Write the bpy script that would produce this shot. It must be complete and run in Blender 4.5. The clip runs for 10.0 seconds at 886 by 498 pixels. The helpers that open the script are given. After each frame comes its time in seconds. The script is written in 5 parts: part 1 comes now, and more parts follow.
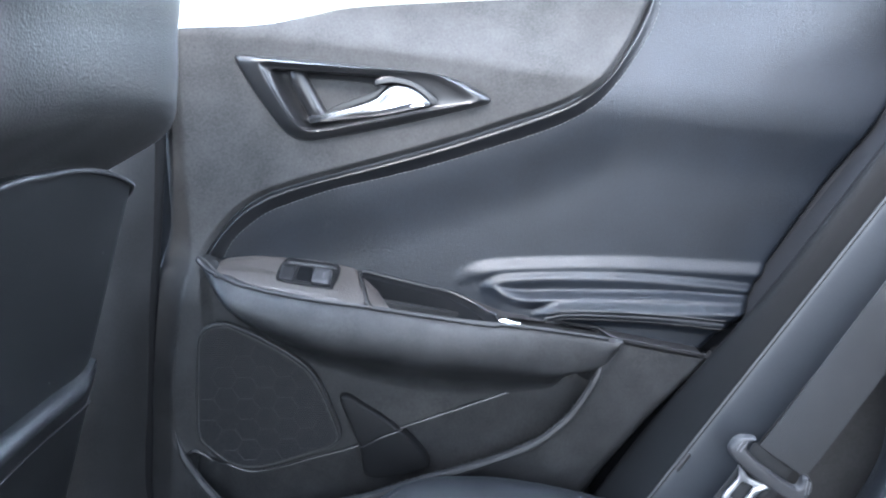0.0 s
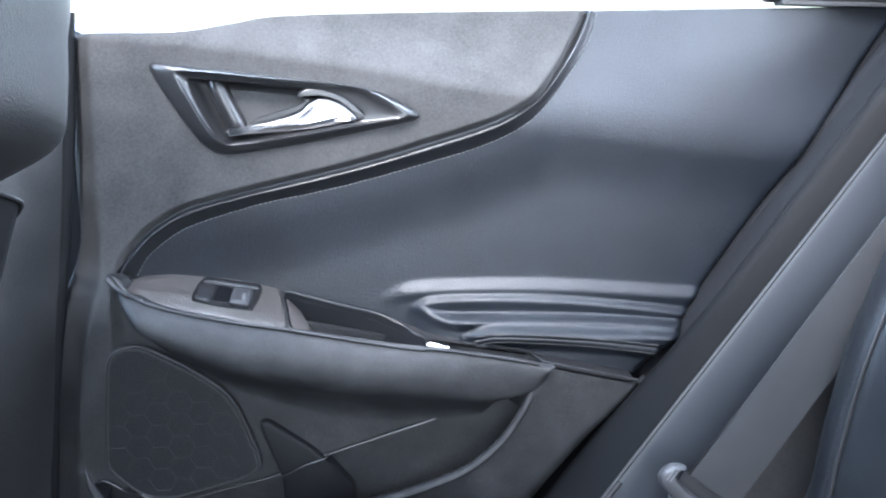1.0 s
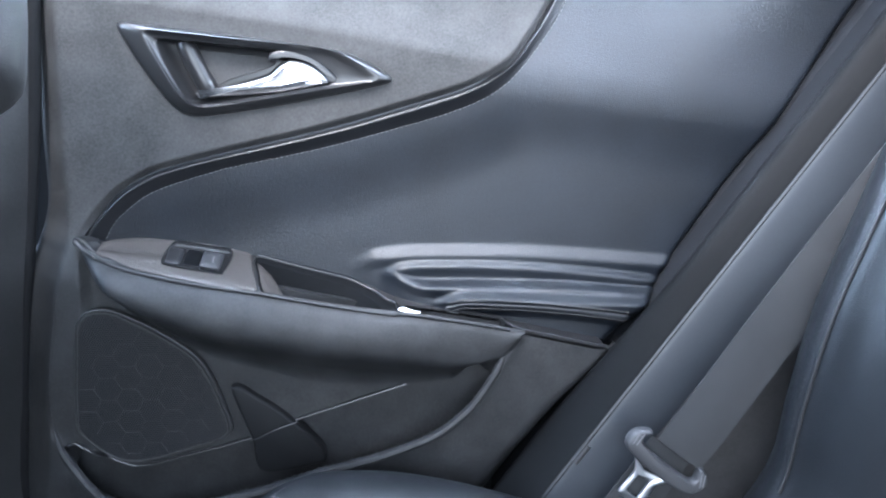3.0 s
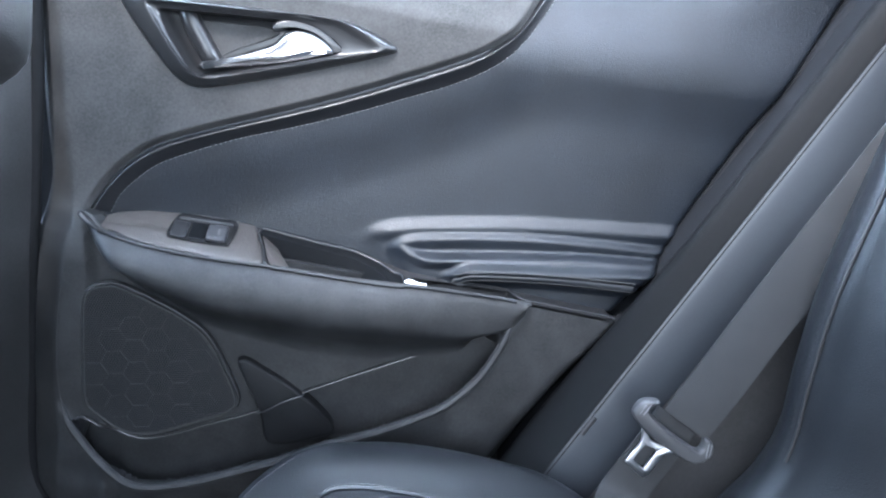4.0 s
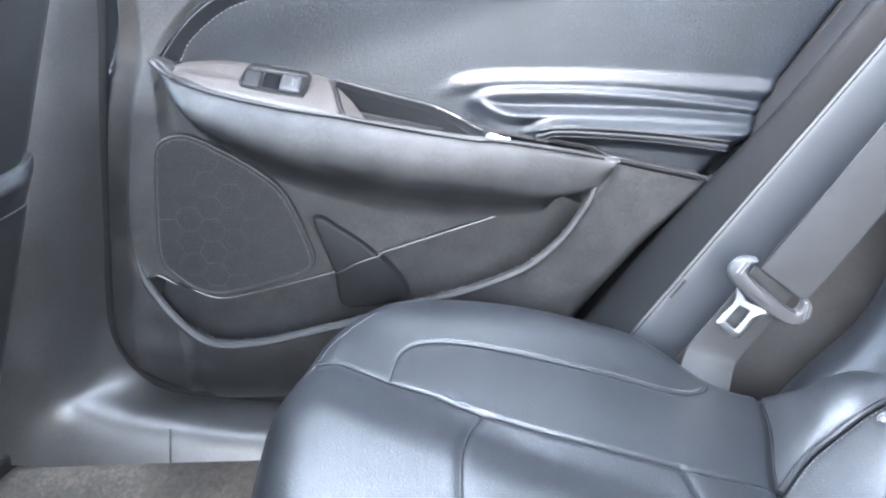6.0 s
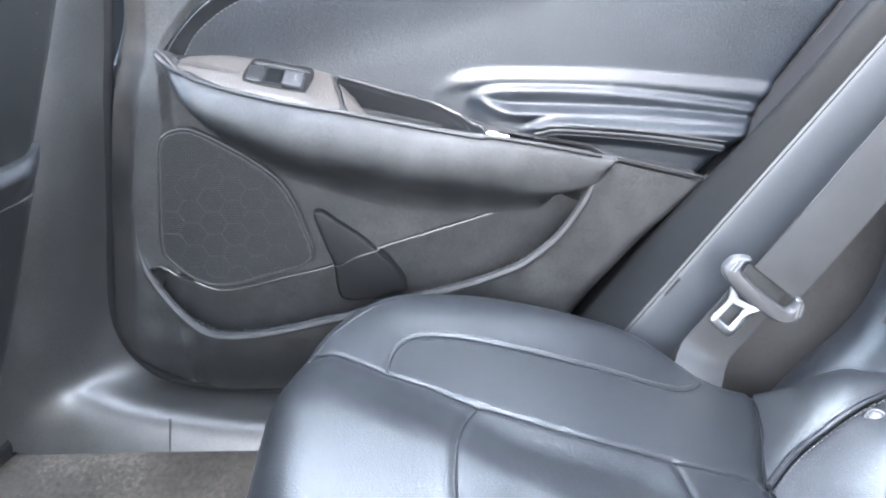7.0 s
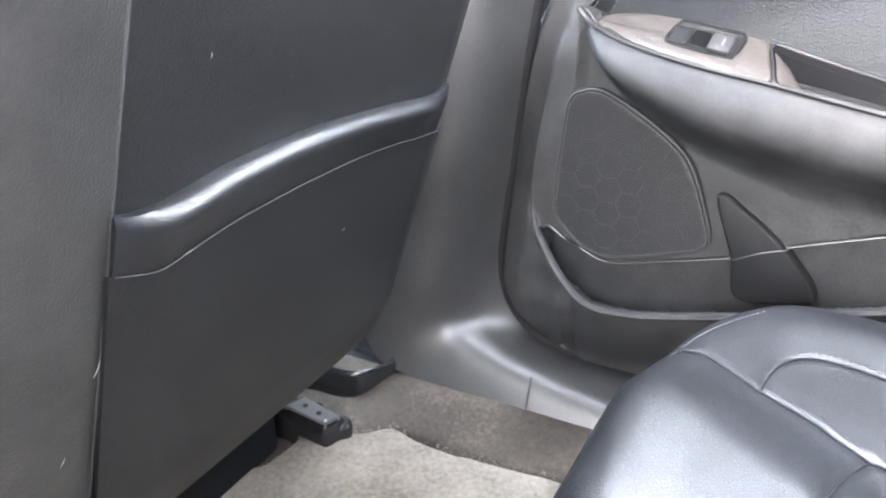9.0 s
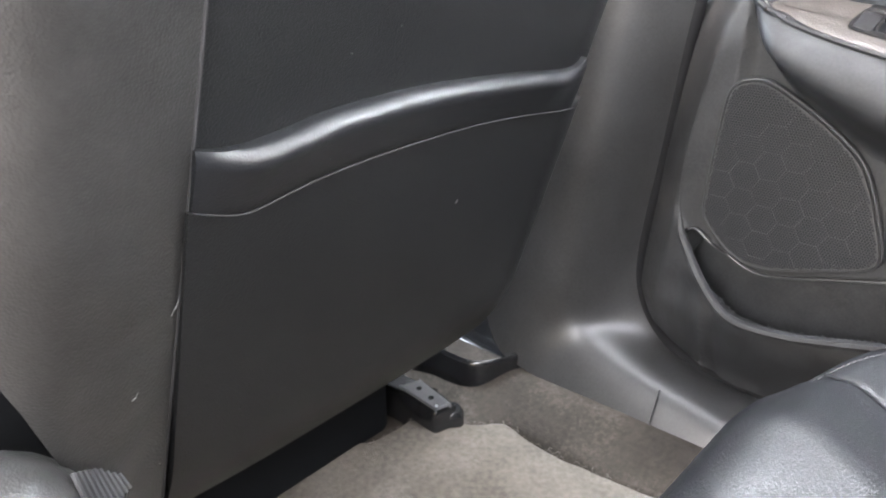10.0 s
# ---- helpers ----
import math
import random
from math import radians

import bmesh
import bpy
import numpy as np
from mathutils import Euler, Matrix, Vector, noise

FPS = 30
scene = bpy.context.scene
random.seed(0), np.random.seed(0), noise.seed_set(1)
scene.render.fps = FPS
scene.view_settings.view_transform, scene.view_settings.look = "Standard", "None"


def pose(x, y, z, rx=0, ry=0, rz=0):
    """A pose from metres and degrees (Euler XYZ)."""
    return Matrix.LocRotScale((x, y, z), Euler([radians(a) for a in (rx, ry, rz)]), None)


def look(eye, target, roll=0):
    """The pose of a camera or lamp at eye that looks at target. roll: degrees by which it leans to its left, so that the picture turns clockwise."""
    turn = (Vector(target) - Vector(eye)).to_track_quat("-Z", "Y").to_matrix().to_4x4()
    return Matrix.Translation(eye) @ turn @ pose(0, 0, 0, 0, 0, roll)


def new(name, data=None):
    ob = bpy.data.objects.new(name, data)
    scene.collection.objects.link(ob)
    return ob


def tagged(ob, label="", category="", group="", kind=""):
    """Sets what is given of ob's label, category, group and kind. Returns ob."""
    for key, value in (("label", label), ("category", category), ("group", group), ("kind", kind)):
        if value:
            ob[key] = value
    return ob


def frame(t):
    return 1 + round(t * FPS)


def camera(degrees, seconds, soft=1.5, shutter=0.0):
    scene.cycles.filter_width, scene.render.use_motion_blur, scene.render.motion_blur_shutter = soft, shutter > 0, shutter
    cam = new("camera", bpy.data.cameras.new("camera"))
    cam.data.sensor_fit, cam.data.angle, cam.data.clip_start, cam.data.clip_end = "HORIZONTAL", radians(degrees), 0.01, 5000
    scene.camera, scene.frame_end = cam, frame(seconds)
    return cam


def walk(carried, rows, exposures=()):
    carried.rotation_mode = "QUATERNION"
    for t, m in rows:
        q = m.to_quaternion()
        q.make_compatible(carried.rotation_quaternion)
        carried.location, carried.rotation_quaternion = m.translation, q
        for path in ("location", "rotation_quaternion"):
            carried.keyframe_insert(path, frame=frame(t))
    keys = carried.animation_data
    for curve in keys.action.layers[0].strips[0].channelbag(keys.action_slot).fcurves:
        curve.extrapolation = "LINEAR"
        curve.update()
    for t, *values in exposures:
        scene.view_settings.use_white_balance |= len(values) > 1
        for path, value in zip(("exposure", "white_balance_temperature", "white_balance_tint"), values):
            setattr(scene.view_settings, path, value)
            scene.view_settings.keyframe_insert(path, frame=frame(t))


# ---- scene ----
cam = camera(58.2, 10.0, soft=2.2)
PATH = [
    (0, (0.0322, -0.9703, 0.7414), (0.0631, 0.0008, 0.5046), -0.55),
    (0.5, (0.0606, -0.9378, 0.7492), (0.1268, 0.0315, 0.5126), 0.04),
    (1, (0.0687, -0.9333, 0.7467), (0.1546, 0.037, 0.5205), 0.77),
    (1.5, (0.0672, -0.944, 0.74), (0.1622, 0.0256, 0.5145), 1.43),
    (2, (0.074, -0.9429, 0.7332), (0.1701, 0.0257, 0.504), 1.60),
    (2.5, (0.0837, -0.9382, 0.7348), (0.1863, 0.0262, 0.4913), 1.68),
    (4, (0.076, -0.9372, 0.7214), (0.1818, 0.0182, 0.4455), 1.33),
    (4.5, (0.0668, -0.9339, 0.7078), (0.1636, 0.0147, 0.4064), 1.38),
    (5, (0.0526, -0.923, 0.6872), (0.1333, 0.0162, 0.3533), 1.57),
    (5.5, (0.037, -0.9176, 0.6621), (0.1042, 0.0126, 0.3011), 1.23),
    (6, (0.0269, -0.9116, 0.6548), (0.0855, 0.0072, 0.2644), 0.71),
    (7.5, (0.0273, -0.9319, 0.6573), (0.0832, -0.0141, 0.2642), 1.97),
    (8, (0.0237, -0.9342, 0.6442), (0.0245, -0.018, 0.2434), 1.24),
    (8.5, (0.0414, -0.9125, 0.6507), (-0.1643, -0.0287, 0.2305), -0.82),
    (9, (0.0512, -0.8682, 0.6208), (-0.3831, -0.0667, 0.2097), -0.75),
    (9.5, (0.0619, -0.8304, 0.5945), (-0.4922, -0.1045, 0.187), -0.33),
    (10, (0.0683, -0.8229, 0.5861), (-0.5348, -0.1355, 0.1814), -0.24),
]
EXPOSURES = [(0.0, 2.55, 5700, 12), (2.0, 2.55, 5650, 12), (2.5, 2.45, 5600, 12), (4.0, 2.5, 5600, 11), (4.5, 3.34, 5800, 12), (5.0, 3.7, 5950, 12.5), (5.5, 3.8, 6000, 13), (6.5, 3.85, 6150, 13), (8.0, 3.82, 6200, 14), (8.5, 4.0, 6350, 15), (9.0, 4.0, 6800, 17), (9.5, 4.1, 7000, 17), (10.0, 3.55, 7200, 17)]
walk(cam, [(t, look(eye, target, roll)) for t, eye, target, roll in PATH], EXPOSURES)

# ---------------------------------------------------------------- daylight
world = bpy.data.worlds.new("sky")
scene.world = world
world.use_nodes = True
wn = world.node_tree
sky = wn.nodes.new("ShaderNodeTexSky")
sky.sky_type, sky.sun_disc = "NISHITA", False
sky.sun_elevation, sky.sun_rotation = radians(48), radians(205)
sky.air_density, sky.dust_density = 1.3, 3.0
wn.links.new(sky.outputs[0], wn.nodes["Background"].inputs[0])
wn.nodes["Background"].inputs[1].default_value = 0.15
sun = new("sun", bpy.data.lights.new("sun", "SUN"))
sun.data.energy, sun.data.angle, sun.data.color = 1.5, radians(12), (1.0, 0.95, 0.88)
sun.matrix_world = look((-1.0, -3.0, 4.0), (0.3, 0.2, 0.0))


def window_light(name, place, target, wide, high, watts, color):
    ob = new(name, bpy.data.lights.new(name, "AREA"))
    ob.data.shape, ob.data.size, ob.data.size_y = "RECTANGLE", wide, high
    ob.data.energy, ob.data.color = watts, color
    ob.matrix_world = look(place, target)
    return ob


window_light("light_side_window", (0.10, 0.022, 0.985), (0.10, -0.428, 0.715), 0.80, 0.20, 3.2, (0.78, 0.89, 1.0))
window_light("light_open_doorway", (0.05, -1.50, 0.78), (0.05, 0.0, 0.45), 0.94, 0.60, 3.7, (0.88, 0.95, 1.0))
window_light("light_roof_glass", (0.0, -0.40, 1.115), (0.0, -0.40, 0.0), 1.40, 0.40, 2.6, (0.86, 0.93, 1.0))
window_light("light_driver_window", (-0.95, -1.47, 0.95), (0.45, -0.20, 0.50), 0.80, 0.26, 6.5, (0.80, 0.90, 1.0))
window_light("light_passenger_window", (-0.90, 0.022, 0.95), (-0.40, -0.60, 0.55), 0.80, 0.24, 9.0, (0.64, 0.82, 1.0))
window_light("light_windscreen", (-1.45, -0.70, 0.95), (0.0, -0.70, 0.5), 1.3, 0.30, 9.0, (0.66, 0.83, 1.0))
window_light("light_rear_window", (1.28, -0.70, 0.98), (0.0, -0.60, 0.5), 1.2, 0.22, 9.5, (0.86, 0.93, 1.0))

# ---------------------------------------------------------------- materials


def material(name, color, rough=0.5, metal=0.0, grain=0.0, scale=400.0, kind="noise", vary=0.25, blotch=6.0,
             coat=0.0, rough_vary=0.05, spec=0.5, scuff=None, relief=0.0006, speck=0.3):
    """A surface with tone variation at two scales and fine relief."""
    m = bpy.data.materials.new(name)
    m.use_nodes = True
    nt = m.node_tree
    bsdf = nt.nodes["Principled BSDF"]
    co = nt.nodes.new("ShaderNodeTexCoord")
    big = nt.nodes.new("ShaderNodeTexNoise")
    big.inputs["Scale"].default_value, big.inputs["Detail"].default_value = blotch, 3.0
    fine = nt.nodes.new("ShaderNodeTexNoise")
    fine.inputs["Scale"].default_value, fine.inputs["Detail"].default_value = scale * 0.35, 4.0
    for n in (big, fine):
        nt.links.new(co.outputs["Object"], n.inputs["Vector"])
    mixed = nt.nodes.new("ShaderNodeMath")
    mixed.operation = "MULTIPLY_ADD"
    mixed.inputs[1].default_value, mixed.inputs[2].default_value = 0.5, 0.0
    total = nt.nodes.new("ShaderNodeMath")
    nt.links.new(fine.outputs["Fac"], mixed.inputs[0])
    nt.links.new(mixed.outputs[0], total.inputs[0])
    half = nt.nodes.new("ShaderNodeMath")
    half.operation = "MULTIPLY"
    half.inputs[1].default_value = 0.5
    nt.links.new(big.outputs["Fac"], half.inputs[0])
    nt.links.new(half.outputs[0], total.inputs[1])
    ramp = nt.nodes.new("ShaderNodeValToRGB")
    ramp.color_ramp.elements[0].position, ramp.color_ramp.elements[1].position = 0.5 - speck, 0.5 + speck
    lo = tuple(c * (1 - vary) for c in color)
    hi = tuple(min(1, c * (1 + vary)) for c in color)
    ramp.color_ramp.elements[0].color, ramp.color_ramp.elements[1].color = (*lo, 1), (*hi, 1)
    nt.links.new(total.outputs[0], ramp.inputs["Fac"])
    out_color = ramp.outputs["Color"]
    if scuff:
        rub = nt.nodes.new("ShaderNodeTexNoise")
        rub.inputs["Scale"].default_value, rub.inputs["Detail"].default_value, rub.inputs["Roughness"].default_value = 190.0, 8.0, 0.75
        nt.links.new(co.outputs["Object"], rub.inputs["Vector"])
        worn = nt.nodes.new("ShaderNodeTexNoise")
        worn.inputs["Scale"].default_value, worn.inputs["Detail"].default_value = 13.0, 4.0
        nt.links.new(co.outputs["Object"], worn.inputs["Vector"])
        joint = nt.nodes.new("ShaderNodeMath")
        joint.operation = "MULTIPLY"
        nt.links.new(rub.outputs["Fac"], joint.inputs[0])
        nt.links.new(worn.outputs["Fac"], joint.inputs[1])
        gate = nt.nodes.new("ShaderNodeValToRGB")
        gate.color_ramp.elements[0].position, gate.color_ramp.elements[1].position = 0.25, 0.46
        nt.links.new(joint.outputs[0], gate.inputs["Fac"])
        blend = nt.nodes.new("ShaderNodeMix")
        blend.data_type = "RGBA"
        blend.inputs["B"].default_value = (*scuff, 1)
        nt.links.new(gate.outputs["Color"], blend.inputs["Factor"])
        nt.links.new(out_color, blend.inputs["A"])
        out_color = blend.outputs["Result"]
    nt.links.new(out_color, bsdf.inputs["Base Color"])
    rr = nt.nodes.new("ShaderNodeMath")
    rr.operation = "MULTIPLY_ADD"
    rr.inputs[1].default_value, rr.inputs[2].default_value = rough_vary, rough - rough_vary / 2
    nt.links.new(big.outputs["Fac"], rr.inputs[0])
    nt.links.new(rr.outputs[0], bsdf.inputs["Roughness"])
    bsdf.inputs["Metallic"].default_value = metal
    bsdf.inputs["Specular IOR Level"].default_value = spec
    bsdf.inputs["Coat Weight"].default_value = coat
    if grain:
        if kind == "noise":
            tex = nt.nodes.new("ShaderNodeTexNoise")
            tex.inputs["Scale"].default_value, tex.inputs["Detail"].default_value = scale, 3.0
            out = tex.outputs["Fac"]
        elif kind == "weave":
            tex = nt.nodes.new("ShaderNodeTexWave")
            tex.inputs["Scale"].default_value, tex.inputs["Distortion"].default_value = scale, 0.6
            out = tex.outputs["Fac"]
        else:
            tex = nt.nodes.new("ShaderNodeTexVoronoi")
            tex.feature = "F1"
            tex.inputs["Scale"].default_value = scale
            out = tex.outputs["Distance"]
        if kind == "weave":
            turned_co = nt.nodes.new("ShaderNodeMapping")
            turned_co.inputs["Rotation"].default_value = (0, radians(-34.8), 0)
            nt.links.new(co.outputs["Object"], turned_co.inputs["Vector"])
            nt.links.new(turned_co.outputs["Vector"], tex.inputs["Vector"])
        else:
            nt.links.new(co.outputs["Object"], tex.inputs["Vector"])
        if kind == "weave":
            rib = nt.nodes.new("ShaderNodeMix")
            rib.data_type, rib.blend_type = "RGBA", "MULTIPLY"
            rib.inputs["Factor"].default_value = 0.5
            nt.links.new(out_color, rib.inputs["A"])
            nt.links.new(out, rib.inputs["B"])
            nt.links.new(rib.outputs["Result"], bsdf.inputs["Base Color"])
        bump = nt.nodes.new("ShaderNodeBump")
        bump.inputs["Strength"].default_value, bump.inputs["Distance"].default_value = grain, relief
        nt.links.new(out, bump.inputs["Height"])
        nt.links.new(bump.outputs["Normal"], bsdf.inputs["Normal"])
    return m


BEZEL = material("handle_surround_plastic", (0.011, 0.011, 0.0115), 0.30, grain=0.15, scale=900, vary=0.2, spec=0.5)
INSERT = material("door_insert_leather", (0.0060, 0.0078, 0.0110), 0.34, grain=0.50, scale=760, kind="cells", vary=0.45, blotch=13, rough_vary=0.04, spec=0.46, relief=0.0007, speck=0.2)
SEAT_PANEL = material("dark_seat_vinyl", (0.0052, 0.0054, 0.0058), 0.45, grain=0.4, scale=900, kind="cells", vary=0.25, blotch=10, spec=0.30)
SEAT_SIDE = material("worn_seat_side_leather", (0.0150, 0.0146, 0.0142), 0.38, grain=0.42, scale=620, kind="cells", vary=0.4, blotch=9, spec=0.46, speck=0.2, relief=0.0005)
PLASTIC = material("grained_black_plastic", (0.034, 0.0334, 0.0330), 0.52, grain=0.9, scale=1100, vary=0.42, blotch=22, spec=0.18, relief=0.0006, speck=0.17)
SCUFFED = material("scuffed_black_plastic", (0.0160, 0.0165, 0.0174), 0.46, grain=0.9, scale=1100, vary=0.5, blotch=40, spec=0.32, scuff=(0.034, 0.034, 0.0345), speck=0.15)
LEATHER = material("black_leather", (0.0070, 0.0074, 0.0084), 0.34, grain=0.3, scale=950, kind="cells", vary=0.2, blotch=9, spec=0.42)
SEAT_LEATHER = material("seat_leather", (0.0068, 0.0075, 0.0090), 0.36, grain=0.34, scale=700, kind="cells", vary=0.3, blotch=8, spec=0.44, rough_vary=0.0)
TRIM = material("satin_black_trim", (0.014, 0.014, 0.015), 0.36, grain=0.15, scale=900, vary=0.2)
GLOSS = material("gloss_black_plastic", (0.008, 0.008, 0.0085), 0.2, vary=0.2, rough_vary=0.06)
RUBBER = material("black_rubber_seal", (0.014, 0.014, 0.015), 0.6, grain=0.3, scale=500, vary=0.3)
SEAL = material("flocked_black_seal", (0.005, 0.005, 0.0055), 0.8, grain=0.2, scale=500, vary=0.3, spec=0.15)
# cup liner black, also the colour of the shade blocks at the front seat
CUP = material("matt_black_liner_and_shade", (0.0045, 0.0049, 0.0056), 0.8, vary=0.2, spec=0.08)
FIN = material("pocket_divider_plastic", (0.0090, 0.0093, 0.0100), 0.6, grain=0.4, scale=800, vary=0.25, spec=0.2)
WING_SKIN = material("smooth_side_leather", (0.0235, 0.0268, 0.0315), 0.42, grain=0.15, scale=900, kind="cells", vary=0.12, blotch=5, spec=0.45)
# matt trim; the shade beside the door gap is put into this near-black colour
BAND = material("matt_trim_with_shade", (0.0036, 0.0037, 0.0040), 0.6, grain=0.3, scale=700, vary=0.2, blotch=10, spec=0.08)
CLOTH = material("dark_side_cloth", (0.025, 0.0242, 0.0242), 0.85, grain=0.8, scale=700, vary=0.3, blotch=20, spec=0.2)
SILL = material("satin_sill_plastic", (0.0195, 0.0195, 0.0196), 0.33, grain=0.35, scale=1100, vary=0.4, blotch=16, rough_vary=0.0, spec=0.6, speck=0.14)
JAMB = material("flocked_black_rubber", (0.0060, 0.0066, 0.0080), 0.85, vary=0.3, spec=0.15)
SILVER = material("satin_silver", (0.60, 0.605, 0.625), 0.2, metal=1.0, vary=0.06, rough_vary=0.06)
STEEL = material("bright_steel", (0.55, 0.56, 0.58), 0.30, metal=1.0, vary=0.1)
PLATE = material("taupe_patterned_plate", (0.052, 0.046, 0.042), 0.42, grain=0.6, scale=420, kind="cells", vary=0.12)
MESH = material("speaker_mesh", (0.0180, 0.0180, 0.0186), 0.5, grain=0.5, scale=480, kind="cells", vary=0.4)
HEXLINE = material("speaker_hex_ridge", (0.033, 0.033, 0.0336), 0.5, vary=0.2)
CARPET = material("grey_carpet", (0.0255, 0.0212, 0.0178), 0.95, grain=1.0, scale=500, vary=0.7, blotch=14, spec=0.12, scuff=(0.070, 0.060, 0.050))
MAT = material("floor_mat_pile", (0.078, 0.0685, 0.0580), 0.95, grain=1.0, scale=450, vary=0.7, blotch=10, spec=0.12, scuff=(0.13, 0.118, 0.103))
WEB = material("belt_webbing", (0.024, 0.0243, 0.0255), 0.66, grain=0.9, scale=150, kind="weave", vary=0.3, spec=0.3)
TONGUE = material("grey_tongue_plastic", (0.034, 0.034, 0.036), 0.46, grain=0.2, scale=900, vary=0.15, spec=0.4)
THREAD = material("stitch_thread", (0.05, 0.05, 0.05), 0.7, vary=0.2)
THREAD_PALE = material("pale_seat_thread", (0.08, 0.08, 0.082), 0.7, vary=0.2)
PIPING = material("leather_piping", (0.10, 0.10, 0.104), 0.35, vary=0.15)
LINER = material("headliner_cloth", (0.72, 0.70, 0.67), 0.95, grain=0.5, scale=600, vary=0.08, spec=0.2)
BRACKET = material("grey_bracket_steel", (0.07, 0.07, 0.072), 0.45, metal=0.4, vary=0.25)
ASPHALT = material("concrete_ground", (0.32, 0.31, 0.29), 0.9, grain=0.6, scale=60, vary=0.35, blotch=2)
PAINT = material("body_paint", (0.5, 0.5, 0.52), 0.25, coat=0.6, vary=0.04)
LINT = material("lint", (0.09, 0.09, 0.088), 0.9, vary=0.1)

GLASS = bpy.data.materials.new("window_glass")
GLASS.use_nodes = True
g = GLASS.node_tree.nodes["Principled BSDF"]
g.inputs["Transmission Weight"].default_value, g.inputs["Roughness"].default_value = 1.0, 0.0
g.inputs["IOR"].default_value, g.inputs["Base Color"].default_value = 1.02, (0.96, 0.98, 0.97, 1)

# ---------------------------------------------------------------- building tools


def thing(name, label, category, place=(0, 0, 0), group="", kind=""):
    ob = new(name)
    ob.location = place
    ob.empty_display_size = 0.02
    return tagged(ob, label, category, group, kind)


def to_mesh(name, verts, faces, mat, smooth=True):
    me = bpy.data.meshes.new(name)
    me.from_pydata([tuple(map(float, v)) for v in verts], [], faces)
    me.update()
    bm = bmesh.new()
    bm.from_mesh(me)
    bmesh.ops.recalc_face_normals(bm, faces=bm.faces)
    for f in bm.faces:
        f.smooth = smooth
    bm.to_mesh(me)
    bm.free()
    if smooth:
        me.set_sharp_from_angle(angle=radians(42))
    me.materials.append(mat)
    return me


def part(name, geo, mat, parent, label="", smooth=True):
    """Links a mesh of (verts, faces) in world metres as one object under its thing."""
    verts, faces = geo
    base = parent.location if parent.parent is None else parent.parent.location
    verts = np.asarray(verts, float) - np.array(base)
    ob = new(name, to_mesh(name, verts, faces, mat, smooth))
    ob.parent = parent
    return tagged(ob, label)


def solo(name, geo, mat, label, category="", kind="", smooth=True):
    ob = new(name, to_mesh(name, np.asarray(geo[0], float), geo[1], mat, smooth))
    return tagged(ob, label, category, kind=kind)


def merged(*geos):
    verts, faces = [], []
    for v, f in geos:
        k = len(verts)
        verts += [tuple(p) for p in v]
        faces += [tuple(i + k for i in q) for q in f]
    return verts, faces


def smoothstep(a, b, x):
    t = np.clip((np.asarray(x, float) - a) / (b - a), 0, 1)
    return t * t * (3 - 2 * t)


def spline(pts, n=12, closed=False):
    """A curve through the points, n steps between two of them."""
    p = np.array(pts, float)
    k = len(p)
    out = []
    for i in range(k if closed else k - 1):
        a, b = p[i], p[(i + 1) % k]
        before = p[(i - 1) % k] if closed or i > 0 else a - (b - a)
        after = p[(i + 2) % k] if closed or i + 2 < k else b + (b - a)
        for s in np.arange(n) / n:
            out.append(0.5 * (2 * a + (b - before) * s + (2 * before - 5 * a + 4 * b - after) * s**2 + (3 * a - before - 3 * b + after) * s**3))
    if not closed:
        out.append(p[-1])
    return np.array(out)


def line_of(pts, n=12):
    """The curve through the points as a function of their first coordinate."""
    c = spline(pts, n)
    c = c[np.argsort(c[:, 0])]
    return lambda x: np.interp(x, c[:, 0], c[:, 1])


def even(curve, step=None, n=None, closed=False):
    """The curve with evenly spaced points."""
    c = np.asarray(curve, float)
    if closed:
        c = np.vstack([c, c[:1]])
    d = np.r_[0, np.cumsum(np.linalg.norm(np.diff(c, axis=0), axis=1))]
    n = n or max(2, int(round(d[-1] / step)))
    s = np.linspace(0, d[-1], n + 1)
    out = np.stack([np.interp(s, d, c[:, k]) for k in range(c.shape[1])], 1)
    return out[:-1] if closed else out


def sheet(points, thick=None, hole=None):
    """A surface from an array of rows of points; thick moves a second skin back and closes the rim."""
    a = np.asarray(points, float)
    nu, nv = a.shape[:2]
    verts = [tuple(p) for p in a.reshape(-1, 3)]
    idx = lambda i, j: i * nv + j  # noqa: E731
    keep = [(i, j) for i in range(nu - 1) for j in range(nv - 1)]
    if hole is not None:
        keep = [(i, j) for i, j in keep if not hole((a[i, j] + a[i + 1, j + 1]) / 2)]
    faces = [(idx(i, j), idx(i + 1, j), idx(i + 1, j + 1), idx(i, j + 1)) for i, j in keep]
    if thick is not None:
        k = len(verts)
        verts += [tuple(p) for p in (a + np.array(thick, float)).reshape(-1, 3)]
        faces += [tuple(k + q for q in f[::-1]) for f in faces]
        rim = {}
        for f in faces[: len(keep)]:
            for e in range(4):
                s, t = f[e], f[(e + 1) % 4]
                if (t, s) in rim:
                    del rim[(t, s)]
                else:
                    rim[(s, t)] = 1
        faces += [(t, s, s + k, t + k) for s, t in rim]
    return verts, faces


def within(poly):
    """Whether a point (x, z) lies within the outline."""
    p = np.asarray(poly, float)
    q = np.roll(p, -1, 0)

    def test(pt):
        x, z = pt[0], pt[-1]
        cross = (p[:, 1] > z) != (q[:, 1] > z)
        dz = np.where(np.abs(q[:, 1] - p[:, 1]) < 1e-9, 1e-9, q[:, 1] - p[:, 1])
        return bool((cross & (x < (q[:, 0] - p[:, 0]) * (z - p[:, 1]) / dz + p[:, 0])).sum() % 2)

    return test


